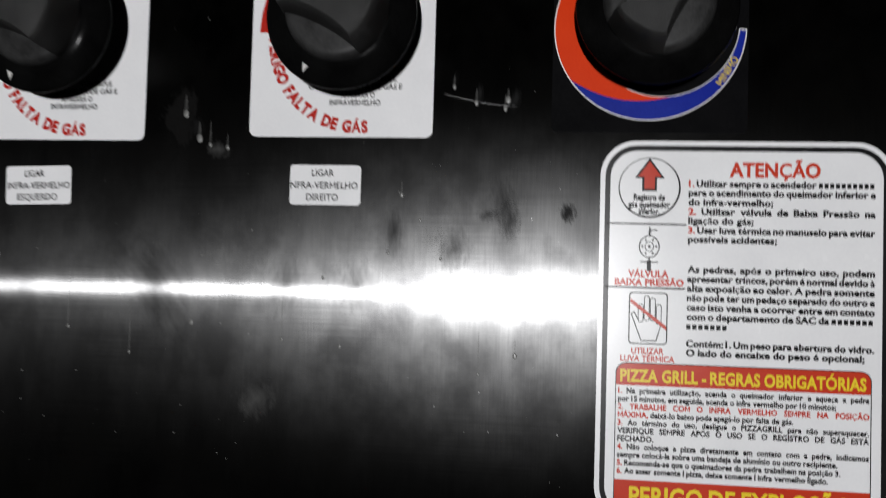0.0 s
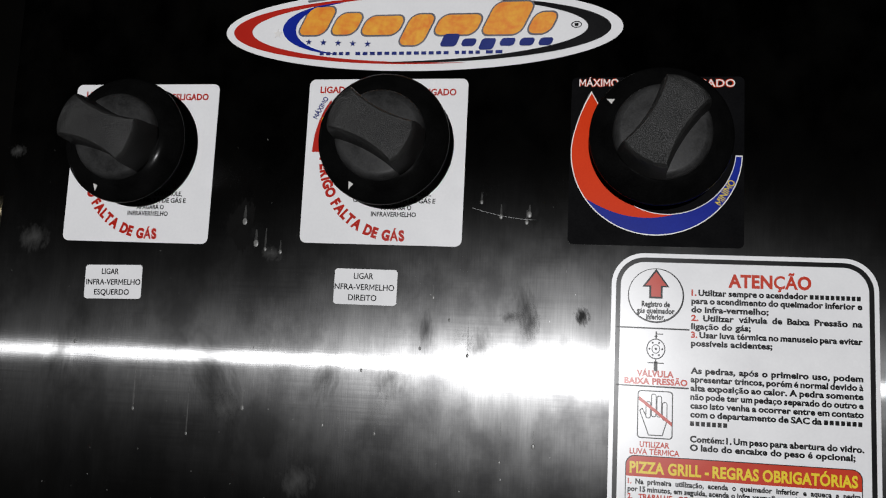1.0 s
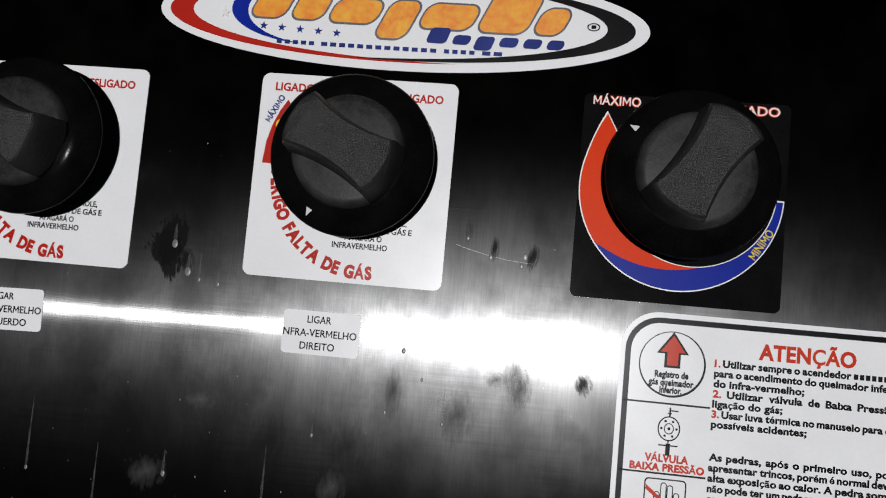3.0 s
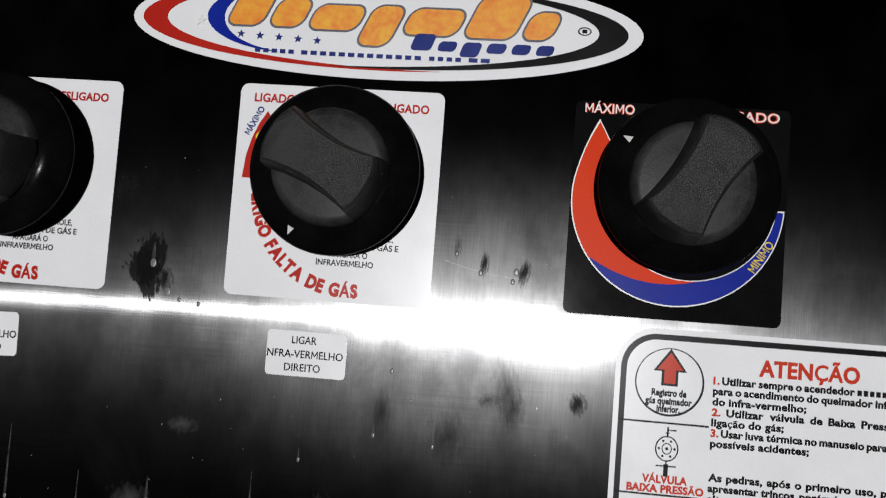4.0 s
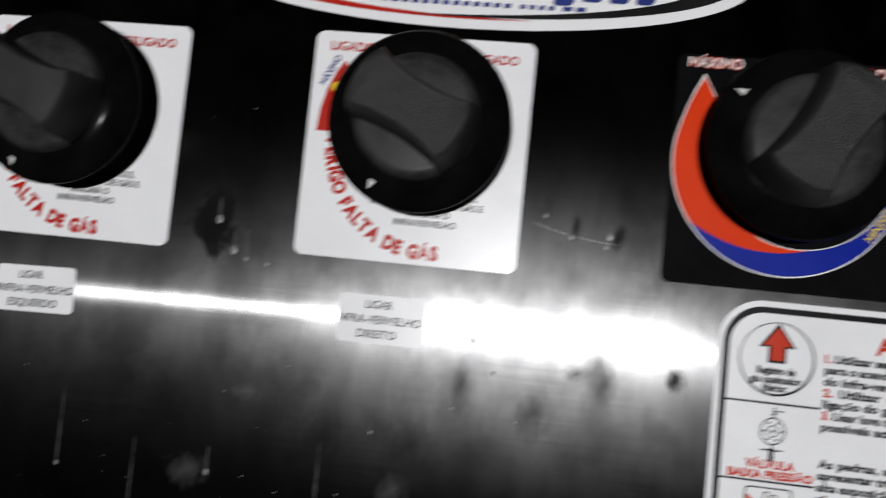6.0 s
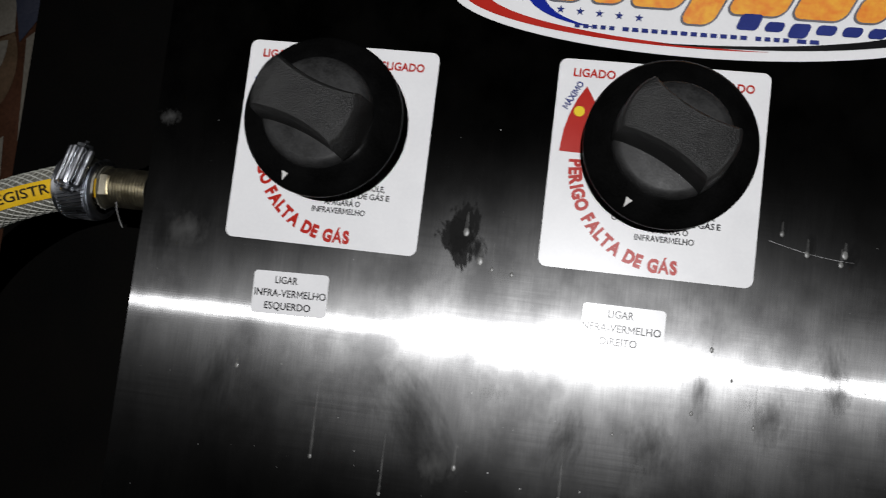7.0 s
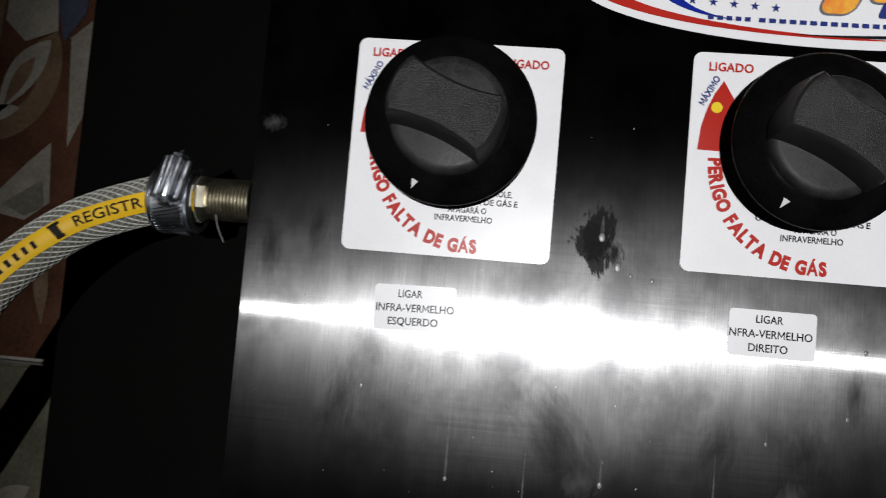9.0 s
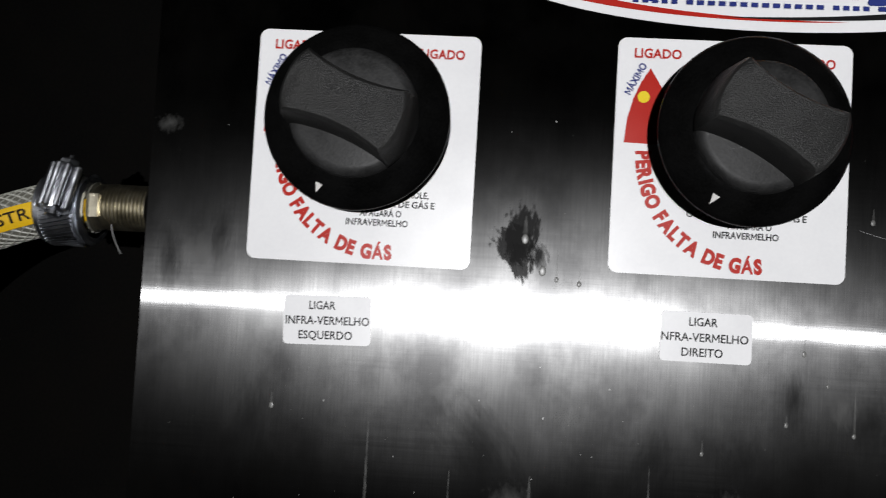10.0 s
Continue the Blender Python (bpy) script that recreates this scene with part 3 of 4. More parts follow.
    for x, low, top in ((-0.0021, 0.0055, 0.0112), (-0.0003, 0.0060, 0.0138), (0.0015, 0.0060, 0.0132), (0.0033, 0.0050, 0.0112)):
        x, low, top = x * K, low * K, top * K
        o = rounded(g[0] + x - 0.0010, g[1] + low, g[0] + x + 0.0010, g[1] + top, 0.0009, 4)
        i = rounded(g[0] + x - 0.0007, g[1] + low + 0.0003, g[0] + x + 0.0007, g[1] + top - 0.0003, 0.0006, 4)
        strip(bm, o, i, z)
    for x0, y0, x1, y1 in ((-0.0030, 0.0030, -0.0019, 0.0000), (0.0042, 0.0055, 0.0026, 0.0000), (-0.0020, 0.0000, 0.0027, 0.0000), (-0.0049, 0.0080, -0.0030, 0.0030), (-0.0049, 0.0080, -0.0041, 0.0088), (-0.0041, 0.0088, -0.0028, 0.0062)):
        x0, y0, x1, y1 = x0 * K, y0 * K, x1 * K, y1 * K
        d = Vector((x1 - x0, y1 - y0)).normalized() * 0.00017
        flat(bm, [(g[0] + x0 - d.y, g[1] + y0 + d.x), (g[0] + x0 + d.y, g[1] + y0 - d.x), (g[0] + x1 + d.y, g[1] + y1 - d.x), (g[0] + x1 - d.y, g[1] + y1 + d.x)], z + 0.00003)
    part("glove_pictogram", bm, BLACK_INK, s)
    part("red_slash", flat(bmesh.new(), [(X(0.1402), Z(0.8425)), (X(0.1402), Z(0.8440)), (X(0.1526), Z(0.8345)), (X(0.1526), Z(0.8330))], z + 0.0001), LABEL_RED, s)
    text_line(s, "UTILIZAR", X(0.1408), X(0.1519), Z(0.8247), 0.0020, z, LABEL_RED, 0.03)
    text_line(s, "LUVA TÉRMICA", X(0.1371), X(0.1556), Z(0.8220), 0.0020, z, LABEL_RED, 0.03)
    # main text
    text_line(s, "ATENÇÃO", X(0.1731), X(0.2034), Z(0.8872), 0.0047, z, LABEL_RED, 0.04)
    rows = (("1. Utilizar sempre o acendedor #10", 0.8835, 1), ("para o acendimento do queimador inferior e", 0.8803, 1), ("do infra-vermelho;", 0.8770, 0),
            ("2. Utilizar válvula de Baixa Pressão na", 0.8737, 1), ("ligação do gás;", 0.8705, 0), ("3. Usar luva térmica no manuseio para evitar", 0.8672, 1), ("possíveis acidentes;", 0.8640, 0),
            ("As pedras, após o primeiro uso, podem", 0.8535, 1), ("apresentar trincos, porém é normal devido à", 0.8502, 1), ("alta exposição ao calor. A pedra somente", 0.8469, 1),
            ("não pode ter um pedaço separado do outro e", 0.8436, 1), ("caso isto venha a ocorrer entre em contato", 0.8403, 1), ("com o departamento de SAC da #7", 0.8370, 1), ("#7", 0.8337, 0),
            ("Contém: 1. Um peso para abertura do vidro.", 0.8277, 1), ("O lado do encaixe do peso é opcional;", 0.8245, 0))
    for words, y, full in rows:
        text_line(s, words, X(0.1594), X(0.2214) if full else None, Z(y), 0.0022, z, BLACK_INK, 0.045, bool(full), 1.12, LABEL_RED if words[0] in "123" else None)
    # the two red bars
    bar = [p for p in rounded(X(0.1358), Z(0.8060), X(0.2205), Z(0.8213), 0.0035) if p[1] > Z(0.8136)]
    top_bar = part("red_bar", flat(bmesh.new(), bar + [(X(0.1358), Z(0.8136)), (X(0.2205), Z(0.8136))], z), LABEL_RED, s)
    text_line(top_bar, "PIZZA GRILL - REGRAS OBRIGATÓRIAS", X(0.1372), X(0.2190), Z(0.8150), 0.0040, z + 0.0001, YELLOW_INK, 0.035)
    frame_pts = rounded(X(0.1356), Z(0.7690), X(0.2207), Z(0.8215), 0.0036)
    part("rules_frame", strip(bmesh.new(), frame_pts, rounded(X(0.1359), Z(0.7693), X(0.2204), Z(0.8212), 0.0034), z + 0.00005), BLACK_INK, s)
    small = (("1. Na primeira utilização, acenda o queimador inferior e aqueça a pedra", 1), ("por 15 minutos, em seguida, acenda o infra vermelho por 10 minutos;", 0),
             ("2. TRABALHE COM O INFRA VERMELHO SEMPRE NA POSIÇÃO", 2), ("MÁXIMA, deixá-lo baixo pode apagá-lo por falta de gás.", 3), ("3. Ao término do uso, desligue o PIZZAGRILL para não superaquecer.", 1),
             ("VERIFIQUE SEMPRE APÓS O USO SE O REGISTRO DE GÁS ESTÁ", 1), ("FECHADO.", 0), ("4. Não coloque a pizza diretamente em contato com a pedra, indicamos", 1),
             ("sempre colocá-la sobre uma bandeja de alumínio ou outro recipiente.", 0), ("5. Recomenda-se que o queimadores da pedra trabalhem na posição 3.", 0), ("6. Ao assar somente 1 pizza, deixe somente 1 infra vermelho ligado.", 0))
    for k, (words, style) in enumerate(small):
        y = Z(0.8108 - 0.00278 * k)
        full = style in (1, 2)
        ink = LABEL_RED if style == 2 else BLACK_INK
        first = LABEL_RED if style == 3 or words[0] in "123456" and not words[0].isalpha() else None
        text_line(s, words, X(0.1366), X(0.2200) if full else None, y, 0.00185, z, ink, 0.04, full, 0.92, first)
    pts = [p for p in rounded(X(0.1358), Z(0.7692), X(0.2205), Z(0.7900), 0.0060) if p[1] < Z(0.7805)]
    low_bar = part("red_bar", flat(bmesh.new(), [(X(0.1358), Z(0.7808))] + pts + [(X(0.2205), Z(0.7808))], z), LABEL_RED, s)
    text_line(low_bar, "PERIGO DE EXPLOSÃO", X(0.1410), X(0.2150), Z(0.7722), 0.0062, z + 0.0001, YELLOW_INK, 0.03)


warning_label()


# ---- knobs ----
def grip_outline(k, n=14):
    end, hw, waist = 0.0166, 0.0087, 0.0067
    x_end = 0.0141

    def side(x):
        return (waist + (hw - waist) * (x / x_end) ** 2) - end * (1 - k)

    pts = []
    for i in range(11):
        y = hw * (2 * i / 10 - 1)
        f = abs(y) / hw
        pts.append(((x_end + (end - x_end) * (1 - f ** 2.6)) * k, y * (1 - (1 - k) * end / hw)))
    for i in range(1, n):
        x = x_end * (1 - 2 * i / n)
        pts.append((x * k, side(x)))
    pts += [(-a, -b) for a, b in pts[:11]]
    for i in range(1, n):
        x = -x_end * (1 - 2 * i / n)
        pts.append((x * k, -side(x)))
    return pts


def control_knob():
    e = thing("control_knob", pose(0, 0, 0), "round black plastic gas knob with a waisted grip bar", "knob", "gas control knobs")
    prof = [(0.0165, 0.0004), (0.0175, 0.0006), (0.0186, 0.0092), (0.0254, 0.0117), (0.0268, 0.0124), (0.0272, 0.0133), (0.0270, 0.0142), (0.0261, 0.0152), (0.0245, 0.0163), (0.0220, 0.0177), (0.0192, 0.0191), (0.0100, 0.0193)]
    part("skirt", lathe(bmesh.new(), prof, 72), KNOB_BLACK, e, "glossy black skirt", True)
    hub = part("hub", lathe(bmesh.new(), [(0.0187, 0.0184), (0.0183, 0.0204), (0.0178, 0.0216), (0.0170, 0.0222), (0.0155, 0.0224), (0.0040, 0.0224)], 60), HUB_BLACK, e, "matt black hub", True)
    bm = bmesh.new()
    rings = []
    for k, h in ((1.10, 0.0205), (1.088, 0.0232), (1.050, 0.0322), (1.036, 0.0340), (1.008, 0.0355), (0.965, 0.0361)):
        rings.append([bm.verts.new((x, y, h)) for x, y in grip_outline(k)])
    for a, b in zip(rings, rings[1:]):
        for i in range(len(a)):
            j = (i + 1) % len(a)
            bm.faces.new((a[i], a[j], b[j], b[i]))
    bm.faces.new(rings[-1])
    bm.faces.new(rings[0][::-1])
    part("grip", bm, GRIP_BLACK, hub, "grained black grip bar", True)
    tri = prism(bmesh.new(), [(0.0011, -0.0221), (-0.0011, -0.0221), (0.0, -0.0249)], 0.0160, 0.0183)
    for v in tri.verts:
        v.co.z -= 0.62 * (-0.0216 - v.co.y)
    tri.transform(pose(0, 0, 0, 0, 0, -2.5))
    part("pointer", tri, WHITE_INK, e, "white pointer triangle")
    return e


first_knob = control_knob()
first_knob.matrix_world = on_panel(0.0372, 0.9416, -27.5, 0.0003)
copy_thing(first_knob, on_panel(-0.0760, 0.9404, -21.0, 0.0003))
copy_thing(first_knob, on_panel(0.1464, 0.9434, 59.0 + 180, 0.0003))


# ---- gas hose, clamp and fitting at the side of the panel ----
AXIS_Y = 0.0115
HOSE_PTS = [Vector(p) for p in ((-0.160, AXIS_Y, 0.9120), (-0.1745, AXIS_Y, 0.9115), (-0.1870, 0.0110, 0.9082), (-0.2022, 0.0100, 0.9022), (-0.2125, 0.0085, 0.8956), (-0.2220, 0.0070, 0.8876), (-0.2310, 0.0050, 0.8775), (-0.2390, 0.0030, 0.8648), (-0.2470, 0.0010, 0.8500),
                                 (-0.2620, -0.0010, 0.8210), (-0.2850, -0.0020, 0.7770), (-0.3150, 0.0, 0.7200), (-0.3500, 0.0040, 0.6100), (-0.3700, 0.0060, 0.3000), (-0.3700, 0.0060, 0.0100))]


def spline(pts, per=14):
    out = []
    for i in range(len(pts) - 1):
        p0, p1, p2, p3 = pts[max(0, i - 1)], pts[i], pts[i + 1], pts[min(len(pts) - 1, i + 2)]
        for k in range(per):
            t = k / per
            out.append(0.5 * (2 * p1 + (p2 - p0) * t + (2 * p0 - 5 * p1 + 4 * p2 - p3) * t * t + (3 * p1 - 3 * p2 + p3 - p0) * t ** 3))
    return out + [pts[-1].copy()]


CURVE = spline(HOSE_PTS)
LENGTH = [0.0]
for a, b in zip(CURVE, CURVE[1:]):
    LENGTH.append(LENGTH[-1] + (b - a).length)


def on_hose(s, angle, r):
    """A point of the hose: s along it, angle round it (0 faces the room, positive upwards), r from its axis."""
    i = max(0, min(len(CURVE) - 2, int(np.searchsorted(LENGTH, s)) - 1))
    t = (s - LENGTH[i]) / (LENGTH[i + 1] - LENGTH[i])
    at = CURVE[i].lerp(CURVE[i + 1], t)
    d0 = (CURVE[min(i + 1, len(CURVE) - 1)] - CURVE[max(i - 1, 0)]).normalized()
    d1 = (CURVE[min(i + 2, len(CURVE) - 1)] - CURVE[i]).normalized()
    d = d0.lerp(d1, t).normalized()
    face = Vector((0, -1, 0))
    face = (face - d * face.dot(d)).normalized()
    up = d.cross(face)
    return at + (face * math.cos(angle) + up * math.sin(angle)) * r


def gas_hose():
    e = thing("gas_hose", pose(0, 0, 0), "clear braided gas hose with a yellow printed stripe", "hose")
    R = 0.0081
    total = LENGTH[-1]
    bm = bmesh.new()
    rows = [s for s in np.linspace(0.003, 0.20, 70)] + [s for s in np.linspace(0.21, total, 30)]
    rings = [[bm.verts.new(on_hose(s, 2 * math.pi * k / 28, R)) for k in range(28)] for s in rows]
    for a, b in zip(rings, rings[1:]):
        for k in range(28):
            bm.faces.new((a[k], a[(k + 1) % 28], b[(k + 1) % 28], b[k]))
    bm.faces.new(rings[0])
    bm.faces.new(rings[-1][::-1])
    part("tube", bm, PVC, e, "translucent grey tube", True)
    for sign in (1, -1):
        bm = bmesh.new()
        for k in range(18):
            last = None
            for i in range(150):
                s = 0.18 * i / 149 + 0.0035
                a = 2 * math.pi * k / 18 + sign * s / 0.0105
                w = 0.05 if sign > 0 else 0.036
                quad = [bm.verts.new(on_hose(s, a - w, R + 0.00002)), bm.verts.new(on_hose(s, a, R + 0.00032)), bm.verts.new(on_hose(s, a + w, R + 0.00002))]
                if last:
                    bm.faces.new((last[0], last[1], quad[1], quad[0]))
                    bm.faces.new((last[1], last[2], quad[2], quad[1]))
                last = quad
        tagged(part("braid", bm, THREAD if sign > 0 else THREAD_UNDER, e, "white braided threads"), kind="stuff")
    bm = bmesh.new()
    last = None
    for s in np.linspace(0.0031, 0.22, 90):
        row = [bm.verts.new(on_hose(s, radians(a), R + 0.00045)) for a in np.linspace(-36, 12, 7)]
        if last:
            for k in range(6):
                bm.faces.new((last[k], last[k + 1], row[k + 1], row[k]))
        last = row
    stripe = part("stripe", bm, HOSE_YELLOW, e, "yellow stripe", True)

    def print_on(name, word, s_start, s_end, base, high, bold=0.01):
        bm = bmesh.new()
        wide = word_width(word, bold)
        add_word(bm, word, lambda x, y: on_hose(s_start + (s_end - s_start) * x / wide, radians(base + (high - base) * y), R + 0.00085), bold)
        part(name, bm, PRINT_INK, stripe)

    print_on("printed_word", "REGISTR", 0.0475, 0.0220, -22, 1)
    print_on("printed_word", "A", 0.0064, 0.0036, -26, 3)
    for k in range(7):
        print_on("printed_bar", "#1", 0.0862 - 0.0037 * k, 0.0841 - 0.0037 * k, -21, 1)
    bm = bmesh.new()
    for pts in (((0.0560, -16), (0.0590, -16), (0.0590, -9), (0.0560, -9)), ((0.0558, 14), (0.0600, 14), (0.0600, 21), (0.0558, 21)), ((0.0564, -9), (0.0590, -9), (0.0596, 14), (0.0568, 14))):
        bm.faces.new([bm.verts.new(on_hose(a - 0.0035, radians(b - 14), R + 0.00085)) for a, b in pts])
    part("printed_mark", bm, PRINT_INK, stripe)


gas_hose()


def hose_clamp():
    e = thing("hose_clamp", pose(-0.1714, AXIS_Y, 0.9110) @ Matrix.Diagonal((1.2, 1.02, 1.0, 1)), "shiny zinc-plated worm-drive clamp tightened round the hose", "clamp")
    n = 60
    bm = bmesh.new()
    prof = [(-0.0066, 0.0092), (-0.0066, 0.0106), (-0.0058, 0.0116), (-0.0048, 0.0108), (0.0048, 0.0108), (0.0058, 0.0116), (0.0066, 0.0106), (0.0066, 0.0092)]
    rings = [[bm.verts.new((h, r * math.cos(2 * math.pi * k / n), r * math.sin(2 * math.pi * k / n))) for k in range(n)] for h, r in prof]
    for a, b in zip(rings, rings[1:] + rings[:1]):
        for k in range(n):
            bm.faces.new((a[k], a[(k + 1) % n], b[(k + 1) % n], b[k]))
    band = part("band", bm, CHROME, e, "slotted steel band", True)
    for k in range(26):
        bm = box(bmesh.new(), -0.0045, -0.00045, -0.0003, 0.0045, 0.00045, 0.0011)
        bm.transform(pose(0, 0, 0, 85 + 6.6 * k, 0, 0) @ pose(0, 0, 0.0110, 0, 0, 16))
        part("thread_ridge", bm, CHROME, band)
    # screw housing on the upper room side, its screw standing nearly upright
    base = pose(0.0014, 0, 0, -14, 0, 0) @ pose(0, -0.0122, 0.0026, 0, 6, 0) @ Matrix.Diagonal((0.68, 0.9, 0.84, 1))
    bm = lathe(bmesh.new(), [(0.0030, -0.0090), (0.0046, -0.0085), (0.0050, -0.0070), (0.0050, 0.0078), (0.0046, 0.0086), (0.0036, 0.0090)], 24)
    box(bm, -0.0060, 0.0008, -0.0082, 0.0060, 0.0045, 0.0070)
    bm.transform(base)
    housing = part("screw_housing", bm, CHROME, e, "ribbed screw housing", True)
    for x, y, r in ((-0.0056, -0.0006, 0.0013), (-0.0034, -0.0036, 0.0012), (-0.0006, -0.0046, 0.0014), (0.0026, -0.0040, 0.0012), (0.0050, -0.0012, 0.0013)):
        bm = lathe(bmesh.new(), [(r * 0.6, -0.0086), (r, -0.0080), (r, 0.0040), (r * 1.1, 0.0046), (r * 1.1, 0.0082), (r * 0.6, 0.0088)], 14)
        bm.transform(base @ pose(x, y, 0))
        part("housing_rib", bm, CHROME, housing, "", True)
    bm = lathe(bmesh.new(), [(0.0028, 0.0088), (0.0036, 0.0092), (0.0036, 0.0108), (0.0030, 0.0114)], 6)
    bm.transform(base)
    head = part("screw_head", bm, CHROME, e)
    bm = lathe(bmesh.new(), [(0.0005, 0.0112), (0.0010, 0.0115), (0.0009, 0.0132)], 10)
    bm.transform(base)
    part("screw_tip", bm, CHROME, head)
    bm = lathe(bmesh.new(), [(0.0022, -0.0112), (0.0028, -0.0106), (0.0028, -0.0088)], 14)
    bm.transform(base)
    part("screw_end", bm, CHROME, e)


hose_clamp()


def gas_fitting():
    e = thing("gas_fitting", pose(-0.1424, AXIS_Y, 0.9122) @ Matrix.Diagonal((1.1, 1.03, 1.03, 1)), "threaded brass gas inlet with a hexagonal nut", "fitting")
    axis = pose(0, 0, 0, 0, -90, 0)
    prof = [(0.0063, 0.0)]
    for k in range(13):
        h = 0.0006 + 0.00115 * k
        prof += [(0.0066, h), (0.0073, h + 0.00045), (0.0073, h + 0.00062), (0.0066, h + 0.0010)]
    prof += [(0.0060, 0.0158), (0.0056, 0.0162)]
    bm = lathe(bmesh.new(), prof, 40)
    bm.transform(axis)
    part("thread", bm, BRASS, e, "fine brass thread", True)
    bm = lathe(bmesh.new(), [(0.0064, 0.0156), (0.0072, 0.0162), (0.0072, 0.0190), (0.0064, 0.0196)], 6)
    bm.transform(axis)
    part("hex_nut", bm, BRASS, e, "dull brass hexagon")
    bm = lathe(bmesh.new(), [(0.0086, -0.0004), (0.0086, 0.0012), (0.0076, 0.0018)], 32)
    bm.transform(axis)
    part("collar", bm, BLACK_PAINT, e, "", True)
    # thin grey strand curving down below the thread
    bm = bmesh.new()
    last = None
    for k in range(11):
        t = k / 10
        at = Vector((-0.0122 + 0.0030 * t ** 1.6, -0.0052 + 0.001 * t, -0.0056 - 0.0090 * t))
        row = [bm.verts.new(at + Vector((-0.00018, 0, 0))), bm.verts.new(at + Vector((0.00018, 0.0001, 0)))]
        if last:
            bm.faces.new((last[0], last[1], row[1], row[0]))
        last = row
    part("hanging_strand", bm, STRAND_GREY, e, "thin grey strand hanging below the thread")


gas_fitting()

# ---- grease, drips and scratches on the steel ----
def stain(x, z, rx, ry, material, label, turn=0.0):
    bm = bmesh.new()
    bmesh.ops.create_circle(bm, cap_ends=True, segments=40, radius=1.0)
    ob = part("grease_stain", bm, material)
    stain.count += 1
    ob.matrix_world = on_panel(x, z, turn, 0.00004 + 0.000012 * stain.count) @ Matrix.Diagonal((rx, ry, 1, 1))
    tagged(ob, label, "stain", "grease stains")


stain.count = 0
BURNT, DULL = "black burnt grease stain on the brushed steel", "dull grease smear on the brushed steel"
stain(-0.0262, 0.9105, 0.0072, 0.0108, SPOT, BURNT, -8)
stain(-0.0286, 0.9066, 0.0080, 0.0082, SPOT, BURNT, 30)
stain(-0.0260, 0.9015, 0.0052, 0.0075, SPOT, BURNT, 12)
stain(-0.0205, 0.9035, 0.0042, 0.0060, FLECK, BURNT, 22)
stain(0.0962, 0.8745, 0.0062, 0.0135, SMEAR, DULL, 8)
stain(0.0985, 0.8700, 0.0050, 0.0080, SMEAR, DULL, 4)
stain(0.0900, 0.8722, 0.0050, 0.0030, SMEAR, DULL, 10)
stain(0.1186, 0.8735, 0.0044, 0.0052, FLECK, "small dark grease spot beside the warning label", 20)
stain(0.0780, 0.8590, 0.0085, 0.0110, SMEAR, DULL)
stain(0.0990, 0.9140, 0.0028, 0.0062, FLECK, DULL, -8)
stain(0.0860, 0.9160, 0.0022, 0.0056, FLECK, DULL)
stain(0.0770, 0.9210, 0.0018, 0.0048, SMEAR, DULL)
stain(-0.0345, 0.8430, 0.0135, 0.0240, SMEAR, DULL, 33)
stain(0.0420, 0.8450, 0.0100, 0.0110, SMEAR, DULL)
stain(-0.1365, 0.9385, 0.0060, 0.0040, SCUFF, "pale scuff on the brushed steel")
stain(-0.0260, 0.8300, 0.0100, 0.0075, SCUFF, "pale scuff on the brushed steel")
stain(0.0380, 0.8310, 0.0075, 0.0090, SCUFF, "pale scuff on the brushed steel")
stain(-0.0120, 0.8950, 0.0070, 0.0045, SCUFF, "pale scuff on the brushed steel", -20)
stain(0.0150, 0.8440, 0.0080, 0.0130, SMEAR, DULL, -10)


for x, z, rx, ry, film, turn in ((-0.1240, 0.8990, 0.0110, 0.0085, SCUFF, -8), (-0.1335, 0.8960, 0.0050, 0.0130, SMEAR, 3), (-0.1180, 0.9050, 0.0045, 0.0100, SMEAR, -5),
                                 (-0.1060, 0.8480, 0.0075, 0.0160, SMEAR, -3), (0.0560, 0.8650, 0.0040, 0.0110, SMEAR, 2),
                                 (0.0700, 0.8630, 0.0060, 0.0070, SCUFF, 20), (-0.0100, 0.8560, 0.0080, 0.0040, SCUFF, -6), (0.0060, 0.8020, 0.0110, 0.0090, SCUFF, 15)):
    stain(x, z, rx, ry, film, "pale scuff on the brushed steel" if film is SCUFF else DULL, turn)


def drip(x, z, run, w, seed):
    """A dried run of grease: a thin dark trail that ends in a pale bead."""
    e = thing("dried_drip", on_panel(x, z), "dried pale drip running down the brushed steel", "drip", "dried drips")
    n = 10
    left = [(-w * (0.45 + 0.25 * noise.noise(Vector((seed, k * 0.7, 0)))) * (1 - 0.75 * k / n), run * k / n) for k in range(n + 1)]
    right = [(w * (0.45 + 0.25 * noise.noise(Vector((seed, k * 0.7, 9)))) * (1 - 0.75 * k / n), run * k / n) for k in range(n + 1)]
    part("trail", strip(bmesh.new(), left, right, 0.00022, False), TRAIL, e)
    bm = bmesh.new()
    bmesh.ops.create_uvsphere(bm, u_segments=14, v_segments=8, radius=1.0)
    bm.transform(Matrix.Translation((0, 0, 0.00005)) @ Matrix.Diagonal((w * 0.55, w * 0.8, 0.00015, 1)))
    part("bead", bm, DRIP, e, "", True)


